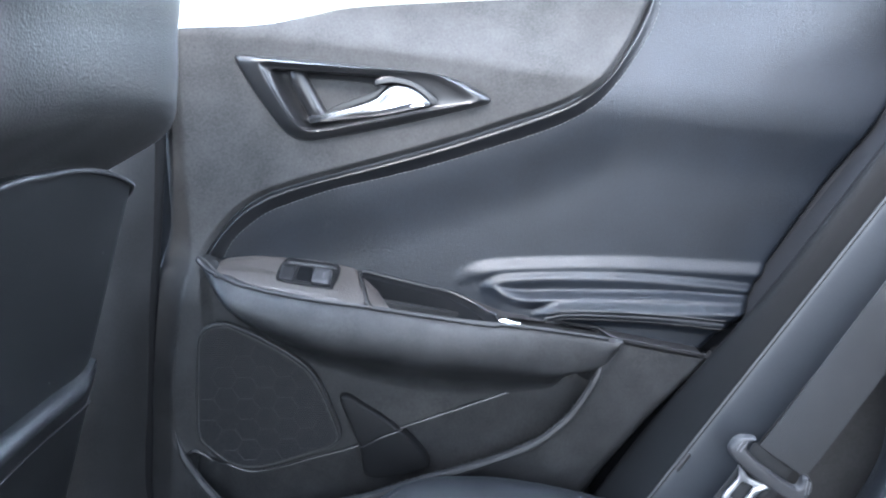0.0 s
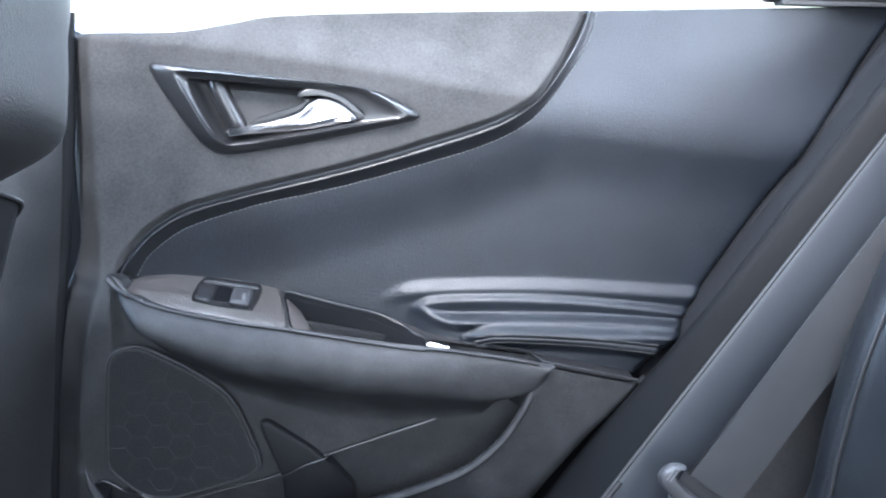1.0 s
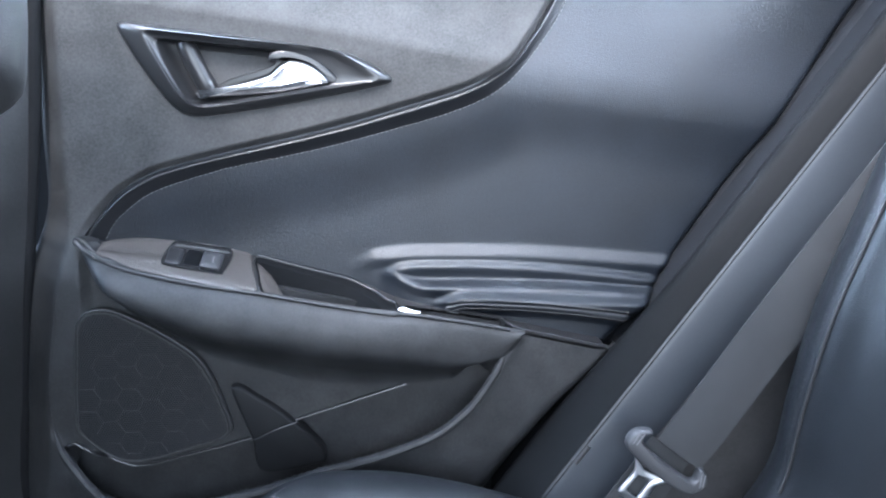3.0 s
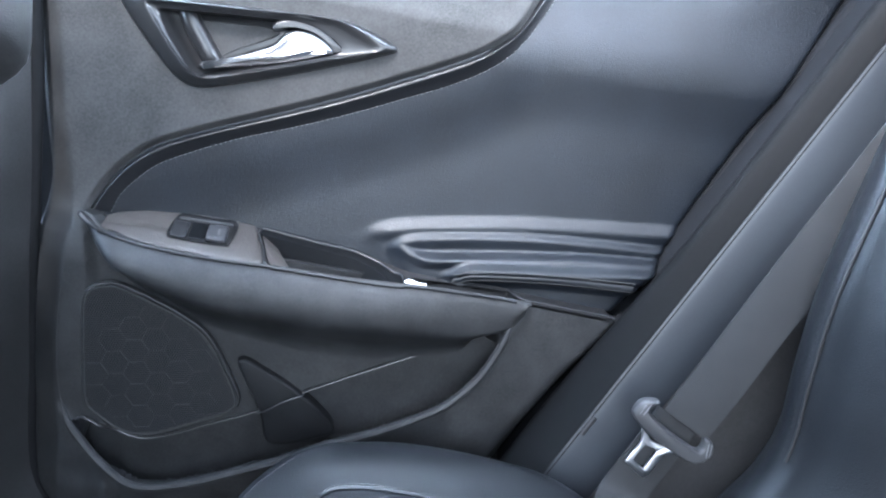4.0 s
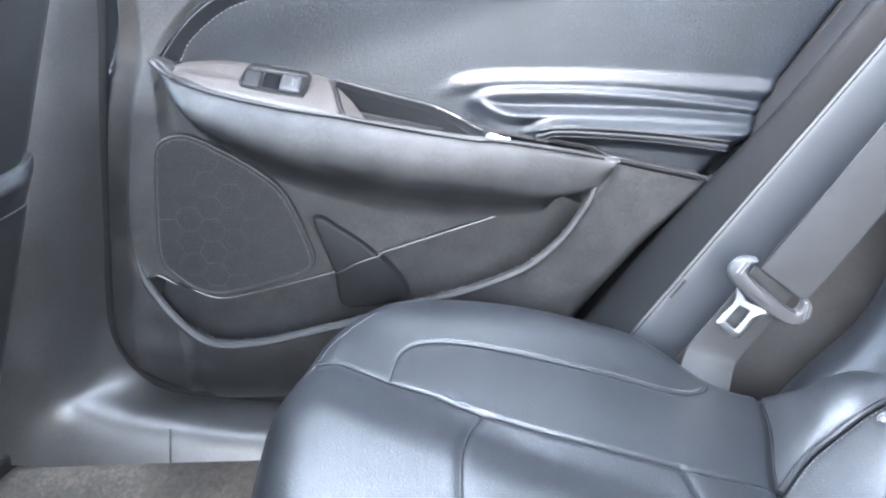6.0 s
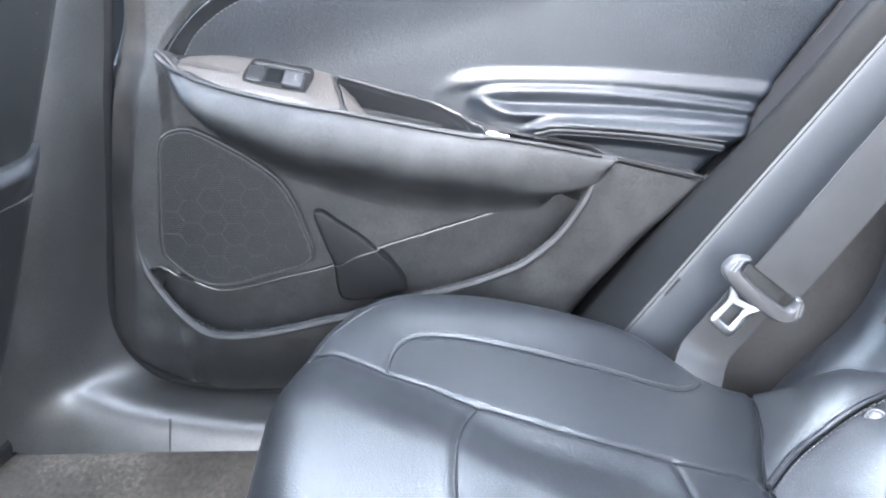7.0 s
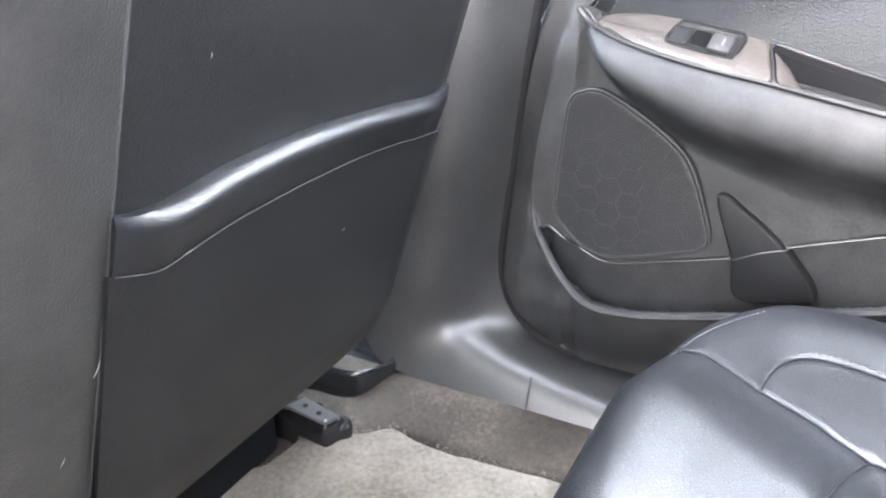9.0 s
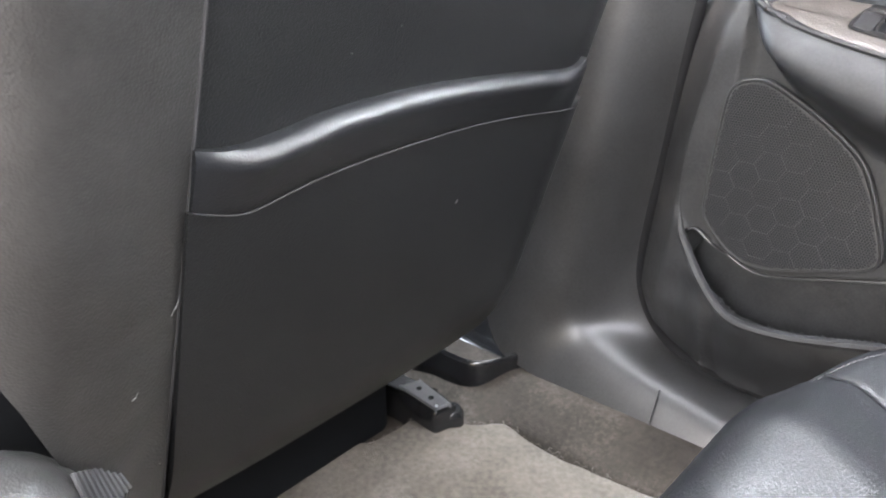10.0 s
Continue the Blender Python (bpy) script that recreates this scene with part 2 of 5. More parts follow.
def tube(path, r, n=8, closed=False, squash=1.0, up=(0, -1, 0)):
    p = np.asarray(path, float)
    k = len(p)
    tang = np.gradient(p, axis=0) if not closed else np.roll(p, -1, 0) - np.roll(p, 1, 0)
    tang /= np.linalg.norm(tang, axis=1)[:, None] + 1e-12
    up = np.array(up, float)
    side = np.cross(tang, up)
    side /= np.linalg.norm(side, axis=1)[:, None] + 1e-12
    top = np.cross(side, tang)
    rr = np.broadcast_to(np.asarray(r, float), (k,))
    verts = []
    for i in range(k):
        for a in range(n):
            th = 2 * math.pi * a / n
            verts.append(p[i] + rr[i] * (math.cos(th) * side[i] + squash * math.sin(th) * top[i]))
    faces = []
    for i in range(k if closed else k - 1):
        j = (i + 1) % k
        faces += [(i * n + a, j * n + a, j * n + (a + 1) % n, i * n + (a + 1) % n) for a in range(n)]
    if not closed:
        faces += [tuple(range(n))[::-1], tuple((k - 1) * n + a for a in range(n))]
    return verts, faces


def inset(poly, d):
    """The closed outline moved inwards by d."""
    p = np.asarray(poly, float)
    area = np.sum(p[:, 0] * np.roll(p[:, 1], -1) - np.roll(p[:, 0], -1) * p[:, 1])
    t = np.roll(p, -1, 0) - np.roll(p, 1, 0)
    t /= np.linalg.norm(t, axis=1)[:, None] + 1e-12
    nrm = np.stack([-t[:, 1], t[:, 0]], 1) * (1 if area > 0 else -1)
    return p + nrm * d


def rings(loops, cap=True, cap_start=False, flat=False):
    """A skin over closed loops of equal length."""
    loops = [np.asarray(q, float) for q in loops]
    n = len(loops[0])
    verts = [tuple(v) for q in loops for v in q]
    faces = []
    for k in range(len(loops) - 1):
        faces += [(k * n + a, k * n + (a + 1) % n, (k + 1) * n + (a + 1) % n, (k + 1) * n + a) for a in range(n)]
    for on, k in ((cap, len(loops) - 1), (cap_start, 0)):
        if on and flat:
            faces.append(tuple(range(k * n, k * n + n)))
        elif on:
            c = loops[k].mean(0)
            inner = []
            for s in (0.66, 0.33):
                inner.append(len(verts))
                verts += [tuple(c + (v - c) * s) for v in loops[k]]
            verts.append(tuple(c))
            chain = [k * n, *inner]
            for u, v in zip(chain, chain[1:]):
                faces += [(u + a, u + (a + 1) % n, v + (a + 1) % n, v + a) for a in range(n)]
            faces += [(chain[-1] + a, chain[-1] + (a + 1) % n, len(verts) - 1) for a in range(n)]
    return verts, faces


def on_face(outline, surface, steps, push=(0, -1, 0), cap=True, cap_start=False, flat=False):
    """Rings of an (x, z) outline laid on a surface y(x, z): steps of (inset, height above it along push)."""
    push = np.array(push, float)
    loops = []
    for d, h in steps:
        q = inset(outline, d)
        loops.append(np.stack([q[:, 0], surface(q[:, 0], q[:, 1]), q[:, 1]], 1) + push * h)
    return rings(loops, cap, cap_start, flat)


def block(lo, hi, r=0.004):
    """A box with rounded edges."""
    bm = bmesh.new()
    bmesh.ops.create_cube(bm, size=1)
    lo, hi = Vector(lo), Vector(hi)
    for v in bm.verts:
        v.co = Vector([(lo[k] + hi[k]) / 2 + v.co[k] * (hi[k] - lo[k]) for k in range(3)])
    bmesh.ops.bevel(bm, geom=list(bm.edges), offset=r, segments=2, affect="EDGES", profile=0.5)
    bm.verts.index_update()
    out = [tuple(v.co) for v in bm.verts], [tuple(v.index for v in f.verts) for f in bm.faces]
    bm.free()
    return out


def stitches(path, length=0.0035, gap=0.0025, r=0.0006, lift=(0, -0.0008, 0)):
    """Short threads along a path, in one mesh."""
    p = even(path, step=(length + gap))
    geo = []
    for a, b in zip(p, p[1:]):
        e = a + (b - a) * length / (length + gap)
        m = (a + e) / 2 + np.array(lift) * 1.6
        geo.append(tube([a, m, e], [r * 0.7, r, r * 0.7], 5))
    return merged(*geo)


def box_room(lo, hi):
    return block(lo, hi, 0.01)

# ---------------------------------------------------------------- lines of the door (x to the rear, z up)
belt = line_of([(-0.34, 0.768), (-0.24, 0.775), (-0.15, 0.778), (-0.09, 0.788), (-0.03, 0.798), (0.148, 0.806), (0.314, 0.811), (0.488, 0.817), (0.85, 0.828)])
crease = line_of([(-0.34, 0.782), (-0.24, 0.777), (-0.131, 0.771), (0.081, 0.744), (0.149, 0.732), (0.245, 0.719), (0.361, 0.706), (0.465, 0.692), (0.85, 0.66)])
RIDGE = [(-0.237, 0.501), (-0.223, 0.520), (-0.195, 0.551), (-0.162, 0.573), (-0.130, 0.585), (-0.066, 0.602), (-0.001, 0.618), (0.064, 0.635), (0.130, 0.655), (0.196, 0.676), (0.229, 0.690), (0.261, 0.711), (0.286, 0.742), (0.307, 0.777), (0.322, 0.812)]
STITCH = [(-0.212, 0.497), (-0.197, 0.521), (-0.164, 0.548), (-0.131, 0.563), (-0.066, 0.583), (-0.001, 0.597), (0.064, 0.613), (0.130, 0.632), (0.186, 0.649), (0.229, 0.667), (0.262, 0.690), (0.294, 0.727), (0.324, 0.772), (0.336, 0.809)]
ridge = line_of(RIDGE)
arm_back = line_of([(-0.237, 0.4995), (-0.217, 0.4945), (-0.2, 0.4957), (-0.176, 0.4962), (-0.144, 0.493), (-0.1, 0.4873), (-0.056, 0.477), (-0.037, 0.4705), (0.028, 0.4555), (0.068, 0.444), (0.095, 0.4355), (0.115, 0.4275), (0.137, 0.4215), (0.19, 0.4135), (0.238, 0.404), (0.286, 0.394), (0.355, 0.379), (0.7, 0.305)])
arm_lip = line_of([(-0.237, 0.505), (-0.225, 0.503), (-0.204, 0.487), (-0.163, 0.472), (-0.102, 0.458), (-0.040, 0.448), (-0.009, 0.443), (0.076, 0.428), (0.152, 0.418), (0.185, 0.413), (0.238, 0.404), (0.286, 0.394), (0.355, 0.379), (0.7, 0.305)])
arm_under = line_of([(-0.237, 0.497), (-0.231, 0.486), (-0.2194, 0.456), (-0.1926, 0.421), (-0.152, 0.388), (-0.103, 0.361), (-0.039, 0.339), (0.0265, 0.3255), (0.0935, 0.3195), (0.161, 0.321), (0.21, 0.328), (0.250, 0.346), (0.275, 0.378), (0.286, 0.394), (0.355, 0.379), (0.7, 0.305)])
pocket_top = line_of([(-0.34, 0.20), (-0.272, 0.240), (-0.262, 0.245), (-0.253, 0.242), (-0.220, 0.219), (-0.194, 0.209), (-0.166, 0.211), (-0.116, 0.224), (-0.053, 0.241), (-0.018, 0.257), (0.010, 0.267), (0.082, 0.291), (0.127, 0.306), (0.164, 0.318), (0.2, 0.326), (0.24, 0.339), (0.26, 0.346), (0.3, 0.35)])
LIP = [(-0.278, 0.254), (-0.268, 0.232), (-0.245, 0.201), (-0.213, 0.176), (-0.179, 0.168), (-0.130, 0.172), (-0.074, 0.185), (-0.025, 0.197), (0.038, 0.217), (0.083, 0.229), (0.128, 0.243), (0.176, 0.263), (0.202, 0.282), (0.227, 0.308), (0.251, 0.348), (0.262, 0.378), (0.268, 0.41)]
pocket_lip = line_of([(-0.34, 0.29), (-0.29, 0.266)] + LIP + [(0.274, 0.442), (0.280, 0.474)])
LIP_LINE = even(spline([(-0.34, 0.29), (-0.29, 0.266)] + LIP, 12), step=0.001)
LEFT = [(0.05, -0.20), (0.066, -0.225), (0.08, -0.269), (0.105, -0.302), (0.14, -0.324), (0.165, -0.331), (0.19, -0.331), (0.297, -0.320), (0.434, -0.305), (0.556, -0.288), (0.66, -0.278), (0.80, -0.268)]
left_edge = line_of(LEFT)
RIDGE_LINE = even(spline(RIDGE, 12), step=0.001)
turned = line_of([(0.05, -0.31), (0.25, -0.287), (0.30, -0.284), (0.346, -0.278), (0.405, -0.2685), (0.47, -0.2535), (0.50, -0.246), (0.60, -0.246), (0.8, -0.24)])


def lean_out(x, z):
    """How far the door card leans back above its crease."""
    up = np.maximum(0, z - crease(x) + 0.012)
    return 0.048 * (1 - np.exp(-0.9 * up * up / (up + 0.02) / 0.048))


def lip_distance(x, z):
    """Distance from the rim of the map pocket, positive within it."""
    d = np.sqrt(((x[..., None] - LIP_LINE[:, 0]) ** 2 + (z[..., None] - LIP_LINE[:, 1]) ** 2).min(-1))
    return np.where(z > pocket_lip(x), d, -d)


def ridge_distance(x, z):
    """Distance from the ridge over the insert, positive above it."""
    d = np.sqrt(((x[..., None] - RIDGE_LINE[:, 0]) ** 2 + (z[..., None] - RIDGE_LINE[:, 1]) ** 2).min(-1))
    return np.where((z > ridge(x)) | (x < RIDGE[0][0]), d, -d)


def proud(x):
    """How far the lower panel stands out below the rim of the pocket."""
    return 0.030 * smoothstep(-0.300, -0.278, x) * (0.12 + 0.88 * smoothstep(-0.282, -0.185, x))


def hard_face(x, z):
    """Depth of the hard door card, into the door from the cabin."""
    x, z = np.broadcast_arrays(np.asarray(x, float), np.asarray(z, float))
    y = 0.75 * lean_out(x, z) - 0.022 * smoothstep(0.56, 0.44, z)
    edge = np.maximum(0, turned(z) - x)
    y = y + 0.8 * edge * edge / (edge + 0.005)
    y = y + 0.010 * smoothstep(0.0085, -0.0035, ridge_distance(x, z)) * smoothstep(-0.242, -0.222, x)
    d = lip_distance(x, z)
    low = smoothstep(0.005, -0.006, d)
    up_part = smoothstep(-0.004, 0.004, z - pocket_top(x))
    rec = (1 - low) * (1 - up_part) * smoothstep(-0.285, -0.268, x)
    y = y + 0.032 * rec
    high = np.maximum(smoothstep(0.44, 0.33, z), smoothstep(0.20, 0.26, x))
    y = y - proud(x) * low * high
    return y + 0.035 * smoothstep(0.16, 0.05, z) + border(x, z)


pad_line = line_of([(0.10, 0.40), (0.1885, 0.4150), (0.2044, 0.4205), (0.2206, 0.4228), (0.2864, 0.4189), (0.3532, 0.4126), (0.4146, 0.4042), (0.5, 0.392)])
FOLDS = (  # line of the fold, how far it steps out, half its height, where it begins
    (line_of([(0.06, 0.455), (0.0877, 0.469), (0.107, 0.4765), (0.16, 0.481), (0.294, 0.480), (0.431, 0.471), (0.6, 0.458)]), 0.007, 0.0085, 0.068, 0.130),
    (line_of([(0.10, 0.440), (0.118, 0.455), (0.135, 0.463), (0.16, 0.4655), (0.226, 0.4657), (0.293, 0.463), (0.3615, 0.457), (0.452, 0.4455), (0.6, 0.42)]), 0.007, 0.0050, 0.105, 0.140),
    (line_of([(0.10, 0.4585), (0.125, 0.4540), (0.145, 0.4465), (0.165, 0.443), (0.2247, 0.442), (0.29, 0.4405), (0.359, 0.438), (0.449, 0.431), (0.6, 0.42)]), 0.013, 0.0052, 0.112, 0.172),
    (line_of([(0.15, 0.405), (0.172, 0.415), (0.1965, 0.4285), (0.2226, 0.432), (0.289, 0.430), (0.356, 0.4265), (0.437, 0.422), (0.6, 0.41)]), 0.014, 0.0058, 0.172, 0.214),
)


def border(x, z):
    """How far a panel rolls back at the rear edge of the door, more so low down."""
    deep = smoothstep(0.43, 0.27, z)
    return (0.020 + 0.030 * deep) * smoothstep(-0.020 - 0.034 * deep, 0.006, x - gap_x(z)) ** 2


def insert_face(x, z):
    """Depth of the soft leather insert with its folded elbow pad."""
    x, z = np.asarray(x, float), np.asarray(z, float)
    up = np.maximum(0, z - crease(x) + 0.05)
    y = 0.006 + 0.048 * (1 - np.exp(-0.62 * up * up / (up + 0.08) / 0.048))
    below = np.maximum(0, -np.log(np.exp(-60 * ridge(np.minimum(x, 0.322))) + np.exp(-60 * crease(x))) / 60 - z)
    y = y + 0.014 * smoothstep(0.0, 0.12, below)
    end = 1 - 0.1 * smoothstep(-0.022, 0.004, x - gap_x(z))
    for line, deep, half, x0, x1 in FOLDS:
        c = line(x)
        y = y - smoothstep(x0, x1, x) * end * deep * (1.35 * smoothstep(c + half, c - half, z) - 0.35 * smoothstep(c - half, c - half - 0.013, z))
    low = pad_line(x) - z
    shelf = smoothstep(0.165, 0.205, x) * end
    y = y + shelf * (0.012 * smoothstep(-0.001, 0.020, low) + 0.0026 * np.exp(-((low / 0.0022) ** 2)) - 0.0012 * np.exp(-(((np.abs(low) - 0.0065) / 0.003) ** 2)))
    return y + border(x, z)


def arm_top_face(x, z):
    """Depth of the sloping top of the armrest."""
    b, l = arm_back(x), arm_lip(x)
    v = np.clip((b - z) / np.maximum(b - l, 0.004), 0, 1)
    back = insert_face(x, b) * smoothstep(-0.24, -0.2, x) - 0.01 * (1 - smoothstep(-0.24, -0.2, x))
    return back + (-0.052 - back) * v


gap_x = line_of([(0.0, 0.145), (0.184, 0.272), (0.2182, 0.297), (0.3251, 0.382), (0.39, 0.430), (0.4385, 0.470), (0.4627, 0.488), (0.5939, 0.572), (0.7058, 0.650), (0.767, 0.691), (0.9, 0.785)])


def columns(xs, lo, hi, nv, face, thick=(0, 0.012, 0), hole=None):
    rows = []
    for x in xs:
        z = np.linspace(lo(x), hi(x), nv)
        rows.append(np.stack([np.full(nv, x), face(np.full(nv, x), z), z], 1))
    return sheet(np.array(rows), thick, hole)


def front_lean(c, z):
    return c + (left_edge(z) + 0.31) * (1 - smoothstep(-0.31, -0.15, c))


def both_lean(c, z):
    return front_lean(c, z) + (gap_x(z) - 0.30) * smoothstep(0.0, 0.30, c)


def rear_lean(c, z):
    return c + (gap_x(z) - 0.60) * smoothstep(0.20, 0.60, c)


def card(cs, lo, hi, nv, face, shear, hole=None, power=1.0, thick=(0, 0.012, 0)):
    """Columns that lean with the front or rear edge of the door."""
    rows = []
    for c in cs:
        ends = []
        for f in (lo, hi):
            z = 0.4
            for _ in range(24):
                z = 0.6 * z + 0.4 * float(f(float(shear(c, z))))
            ends.append(z)
        z = ends[0] + max(ends[1] - ends[0], 0.001) * np.linspace(0, 1, nv) ** power
        x = shear(c, z)
        rows.append(np.stack([x, face(x, z), z], 1))
    return sheet(np.array(rows), thick, hole)


# ---------------------------------------------------------------- rear door
door = thing("car_door", "closed black rear car door with leather insert and armrest", "car door", (0.15, 0.02, 0.05))

BEZEL_OUT = even(spline([(-0.181, 0.741), (-0.172, 0.744), (-0.06, 0.733), (0.055, 0.720), (0.081, 0.713), (0.107, 0.700), (0.125, 0.689), (0.116, 0.683), (0.003, 0.658), (-0.081, 0.644), (-0.104, 0.642), (-0.119, 0.648), (-0.134, 0.664), (-0.160, 0.702)], 10, True), n=120, closed=True)
BEZEL_CREST = even(spline([(-0.1510, 0.7330), (-0.146, 0.7368), (-0.04, 0.7282), (0.05, 0.7202), (0.0805, 0.7078), (0.104, 0.6948), (0.112, 0.6893), (0.100, 0.6860), (0.003, 0.6688), (-0.081, 0.6543), (-0.097, 0.6540), (-0.110, 0.660), (-0.123, 0.678), (-0.140, 0.709)], 10, True), n=120, closed=True)
BEZEL_IN = even(spline([(-0.1395, 0.7240), (-0.133, 0.7275), (-0.05, 0.7215), (0.018, 0.7150), (0.0476, 0.700), (0.0620, 0.6855), (0.0376, 0.6785), (-0.0321, 0.6652), (-0.0864, 0.6560), (-0.1040, 0.6575), (-0.1250, 0.690)], 10, True), n=120, closed=True)


for _ in range(5):
    BEZEL_OUT = (np.roll(BEZEL_OUT, 1, 0) + 2 * BEZEL_OUT + np.roll(BEZEL_OUT, -1, 0)) / 4
    BEZEL_CREST = (np.roll(BEZEL_CREST, 1, 0) + 2 * BEZEL_CREST + np.roll(BEZEL_CREST, -1, 0)) / 4
    BEZEL_IN = (np.roll(BEZEL_IN, 1, 0) + 2 * BEZEL_IN + np.roll(BEZEL_IN, -1, 0)) / 4


def upper_lo(x):
    return float(ridge(x)) - 0.003 if x > -0.237 else 0.495


bezel_hole = within(inset(BEZEL_OUT, 0.006))
part("upper_panel", card(np.arange(-0.31, 0.322, 0.0035), upper_lo, belt, 150, hard_face, front_lean, bezel_hole, 1.5), PLASTIC, door, "fine-grained hard black plastic")
part("leather_insert", card(np.arange(-0.237, 0.6005, 0.0035), lambda x: float(arm_back(x)) - 0.002, lambda x: float(ridge(x)) if x < 0.322 else float(belt(x)), 240, insert_face, rear_lean, None, 1.7, (0, 0.014, 0)), INSERT, door, "soft black leather with folded elbow pad")

# armrest
cup_out = even(spline([(-0.0415, 0.4705), (-0.010, 0.4635), (0.060, 0.4455), (0.095, 0.4338), (0.114, 0.4260), (0.131, 0.4205), (0.124, 0.4185), (0.077, 0.4255), (-0.010, 0.4415), (-0.028, 0.4460), (-0.037, 0.459)], 8, True), n=80, closed=True)
arm_xs = np.arange(-0.2365, 0.172, 0.0025)
part("armrest_top", columns(arm_xs, lambda x: float(arm_lip(x)), lambda x: float(arm_back(x)) + 0.001, 26, arm_top_face, None, within(inset(cup_out, 0.002))), TRIM, door, "satin black armrest top with pull cup")
rows = []
for x in np.arange(-0.2365, 0.2845, 0.004):
    l, u = float(arm_lip(x)), float(arm_under(x))
    v = np.linspace(0, 1, 26)
    end = float(smoothstep(-0.24, -0.19, x))
    out = -0.0524 * (0.5 + 0.5 * end) - 0.019 * np.sin(math.pi * np.minimum(1, v**0.85 * 1.2)) * end * (1 - 0.8 * float(smoothstep(0.06, 0.24, x)))
    out = out + 0.0024 * float(smoothstep(0.262, 0.284, x))
    zz = l + (u - l) * v
    inner = smoothstep(0.0, 0.014, lip_distance(np.full(26, x), zz)) if x > 0.15 else 1.0
    y = out + (-0.026 + 0.034 * float(smoothstep(0.195, 0.235, x)) + max(0.0, float(hard_face(x, u)) + 0.022) * float(smoothstep(0.03, -0.03, x)) - out) * smoothstep(0.45 + 0.2 * float(smoothstep(0.1, 0.25, x)), 1.0, v) ** 1.2 * inner
    lip = 0.004 * np.exp(-((v) / 0.05) ** 2)
    rows.append(np.stack([np.full(26, x), y + lip, l + 0.002 * np.exp(-(v / 0.04) ** 2) + (u - l) * v], 1))
part("armrest_front", sheet(np.array(rows)), SCUFFED, door, "bulging soft-touch armrest, lightly scuffed")
lip_x = np.arange(-0.231, 0.265, 0.005)
part("armrest_edge", tube(np.stack([lip_x, np.full(len(lip_x), -0.0525) * (0.5 + 0.5 * smoothstep(-0.24, -0.19, lip_x)), arm_lip(lip_x) + 0.001], 1), 0.0022), TRIM, door)
tip = [(-0.190, -0.0512, 0.4835), (-0.208, -0.0480, 0.4895), (-0.221, -0.0430, 0.4965), (-0.2295, -0.0370, 0.5025), (-0.2345, -0.0300, 0.5060)]
part("armrest_tip", tube(spline(tip, 6), np.interp(np.linspace(0, 1, 25), [0, 0.5, 0.85, 1], [0.0022, 0.0034, 0.0042, 0.002])), TRIM, door)

# lower card
def lower_hi(x):
    if x < -0.237:
        return 0.50
    return float(arm_lip(x)) - 0.003


def pouch(p):
    """The open slot behind the rim of the map pocket."""
    d = float(lip_distance(np.array([p[0]]), np.array([p[2]]))[0])
    if p[0] > 0.20 and d > -0.006 and p[2] < arm_under(p[0]) + 0.03:
        return True
    return -0.006 < d < 0.017 and p[0] > -0.262 and p[2] < pocket_top(p[0]) - 0.004


bx = np.linspace(-0.285, 0.262, 60)
part("pocket_back", sheet(np.array([[(x, 0.0125, z) for z in np.linspace(0.09, max(0.12, float(pocket_top(x)) - 0.004) + 0.06 * float(smoothstep(0.17, 0.20, x)), 16)] for x in bx]), (0, 0.004, 0)), SCUFFED, door)
part("lower_panel", card(np.arange(-0.31, 0.3005, 0.003), lambda x: 0.062 - 0.02 * max(0.0, x), lower_hi, 210, hard_face, both_lean, pouch), SCUFFED, door, "scuffed black plastic with open map pocket")
fin = even(spline([(-0.071, 0.312), (-0.062, 0.319), (-0.045, 0.308), (0.002, 0.271), (0.042, 0.214), (0.02, 0.20), (-0.04, 0.195), (-0.05, 0.25)], 8, True), n=64, closed=True)
flat = lambda d: (lambda x, z: np.full(np.shape(x), d))  # noqa: E731
part("pocket_divider", on_face(fin, lambda x, z: -0.0205 + 0.014 * smoothstep(0.27, 0.21, z), [(0, -0.02), (0, -0.0005), (0.0008, 0.0012), (0.0022, 0.0026), (0.004, 0.0032)], flat=True), FIN, door, "smooth dark divider in the pocket")

lx = even(spline([(-0.262, 0.435), (-0.2725, 0.385), (-0.280, 0.335), (-0.2825, 0.285)] + LIP[:-1], 10), step=0.004)
rear = (lx[:, 0] > 0) * 1.0
rim_y = np.where(rear + (lx[:, 1] < 0.262) > 0, -0.0205 - proud(lx[:, 0]), hard_face(lx[:, 0] + 0.004, lx[:, 1]) + 0.0004)
for _ in range(6):
    rim_y[1:-1] = (rim_y[:-2] + 2 * rim_y[1:-1] + rim_y[2:]) / 4
rim_r = 0.0056 - 0.0046 * smoothstep(0.235, 0.275, lx[:, 1]) * (1 - rear) - 0.0037 * smoothstep(0.345, 0.38, lx[:, 1]) * rear
part("pocket_rim", tube(np.stack([lx[:, 0] - 0.001, rim_y, lx[:, 1] - 0.0035 * (lx[:, 1] < 0.25) * (1 - rear) - 0.0035 * rear], 1), rim_r, 8), SCUFFED, door, "rounded rim of the map pocket")
tx = np.arange(-0.268, 0.165, 0.004)
part("pocket_line", tube(np.stack([tx, hard_face(tx, pocket_top(tx) + 0.008) - 0.0004, pocket_top(tx) + 0.002], 1), 0.0019, 8), TRIM, door)
tx = np.linspace(-0.051, 0.008, 16)
part("divider_line", tube(np.stack([tx, -0.0215 - 0.0045 * np.sin(np.linspace(0, math.pi, 16)) ** 0.6, pocket_top(tx) + 0.003 + 0.002 * np.sin(np.linspace(0, math.pi, 16))], 1), 0.0011, 8), TRIM, door)

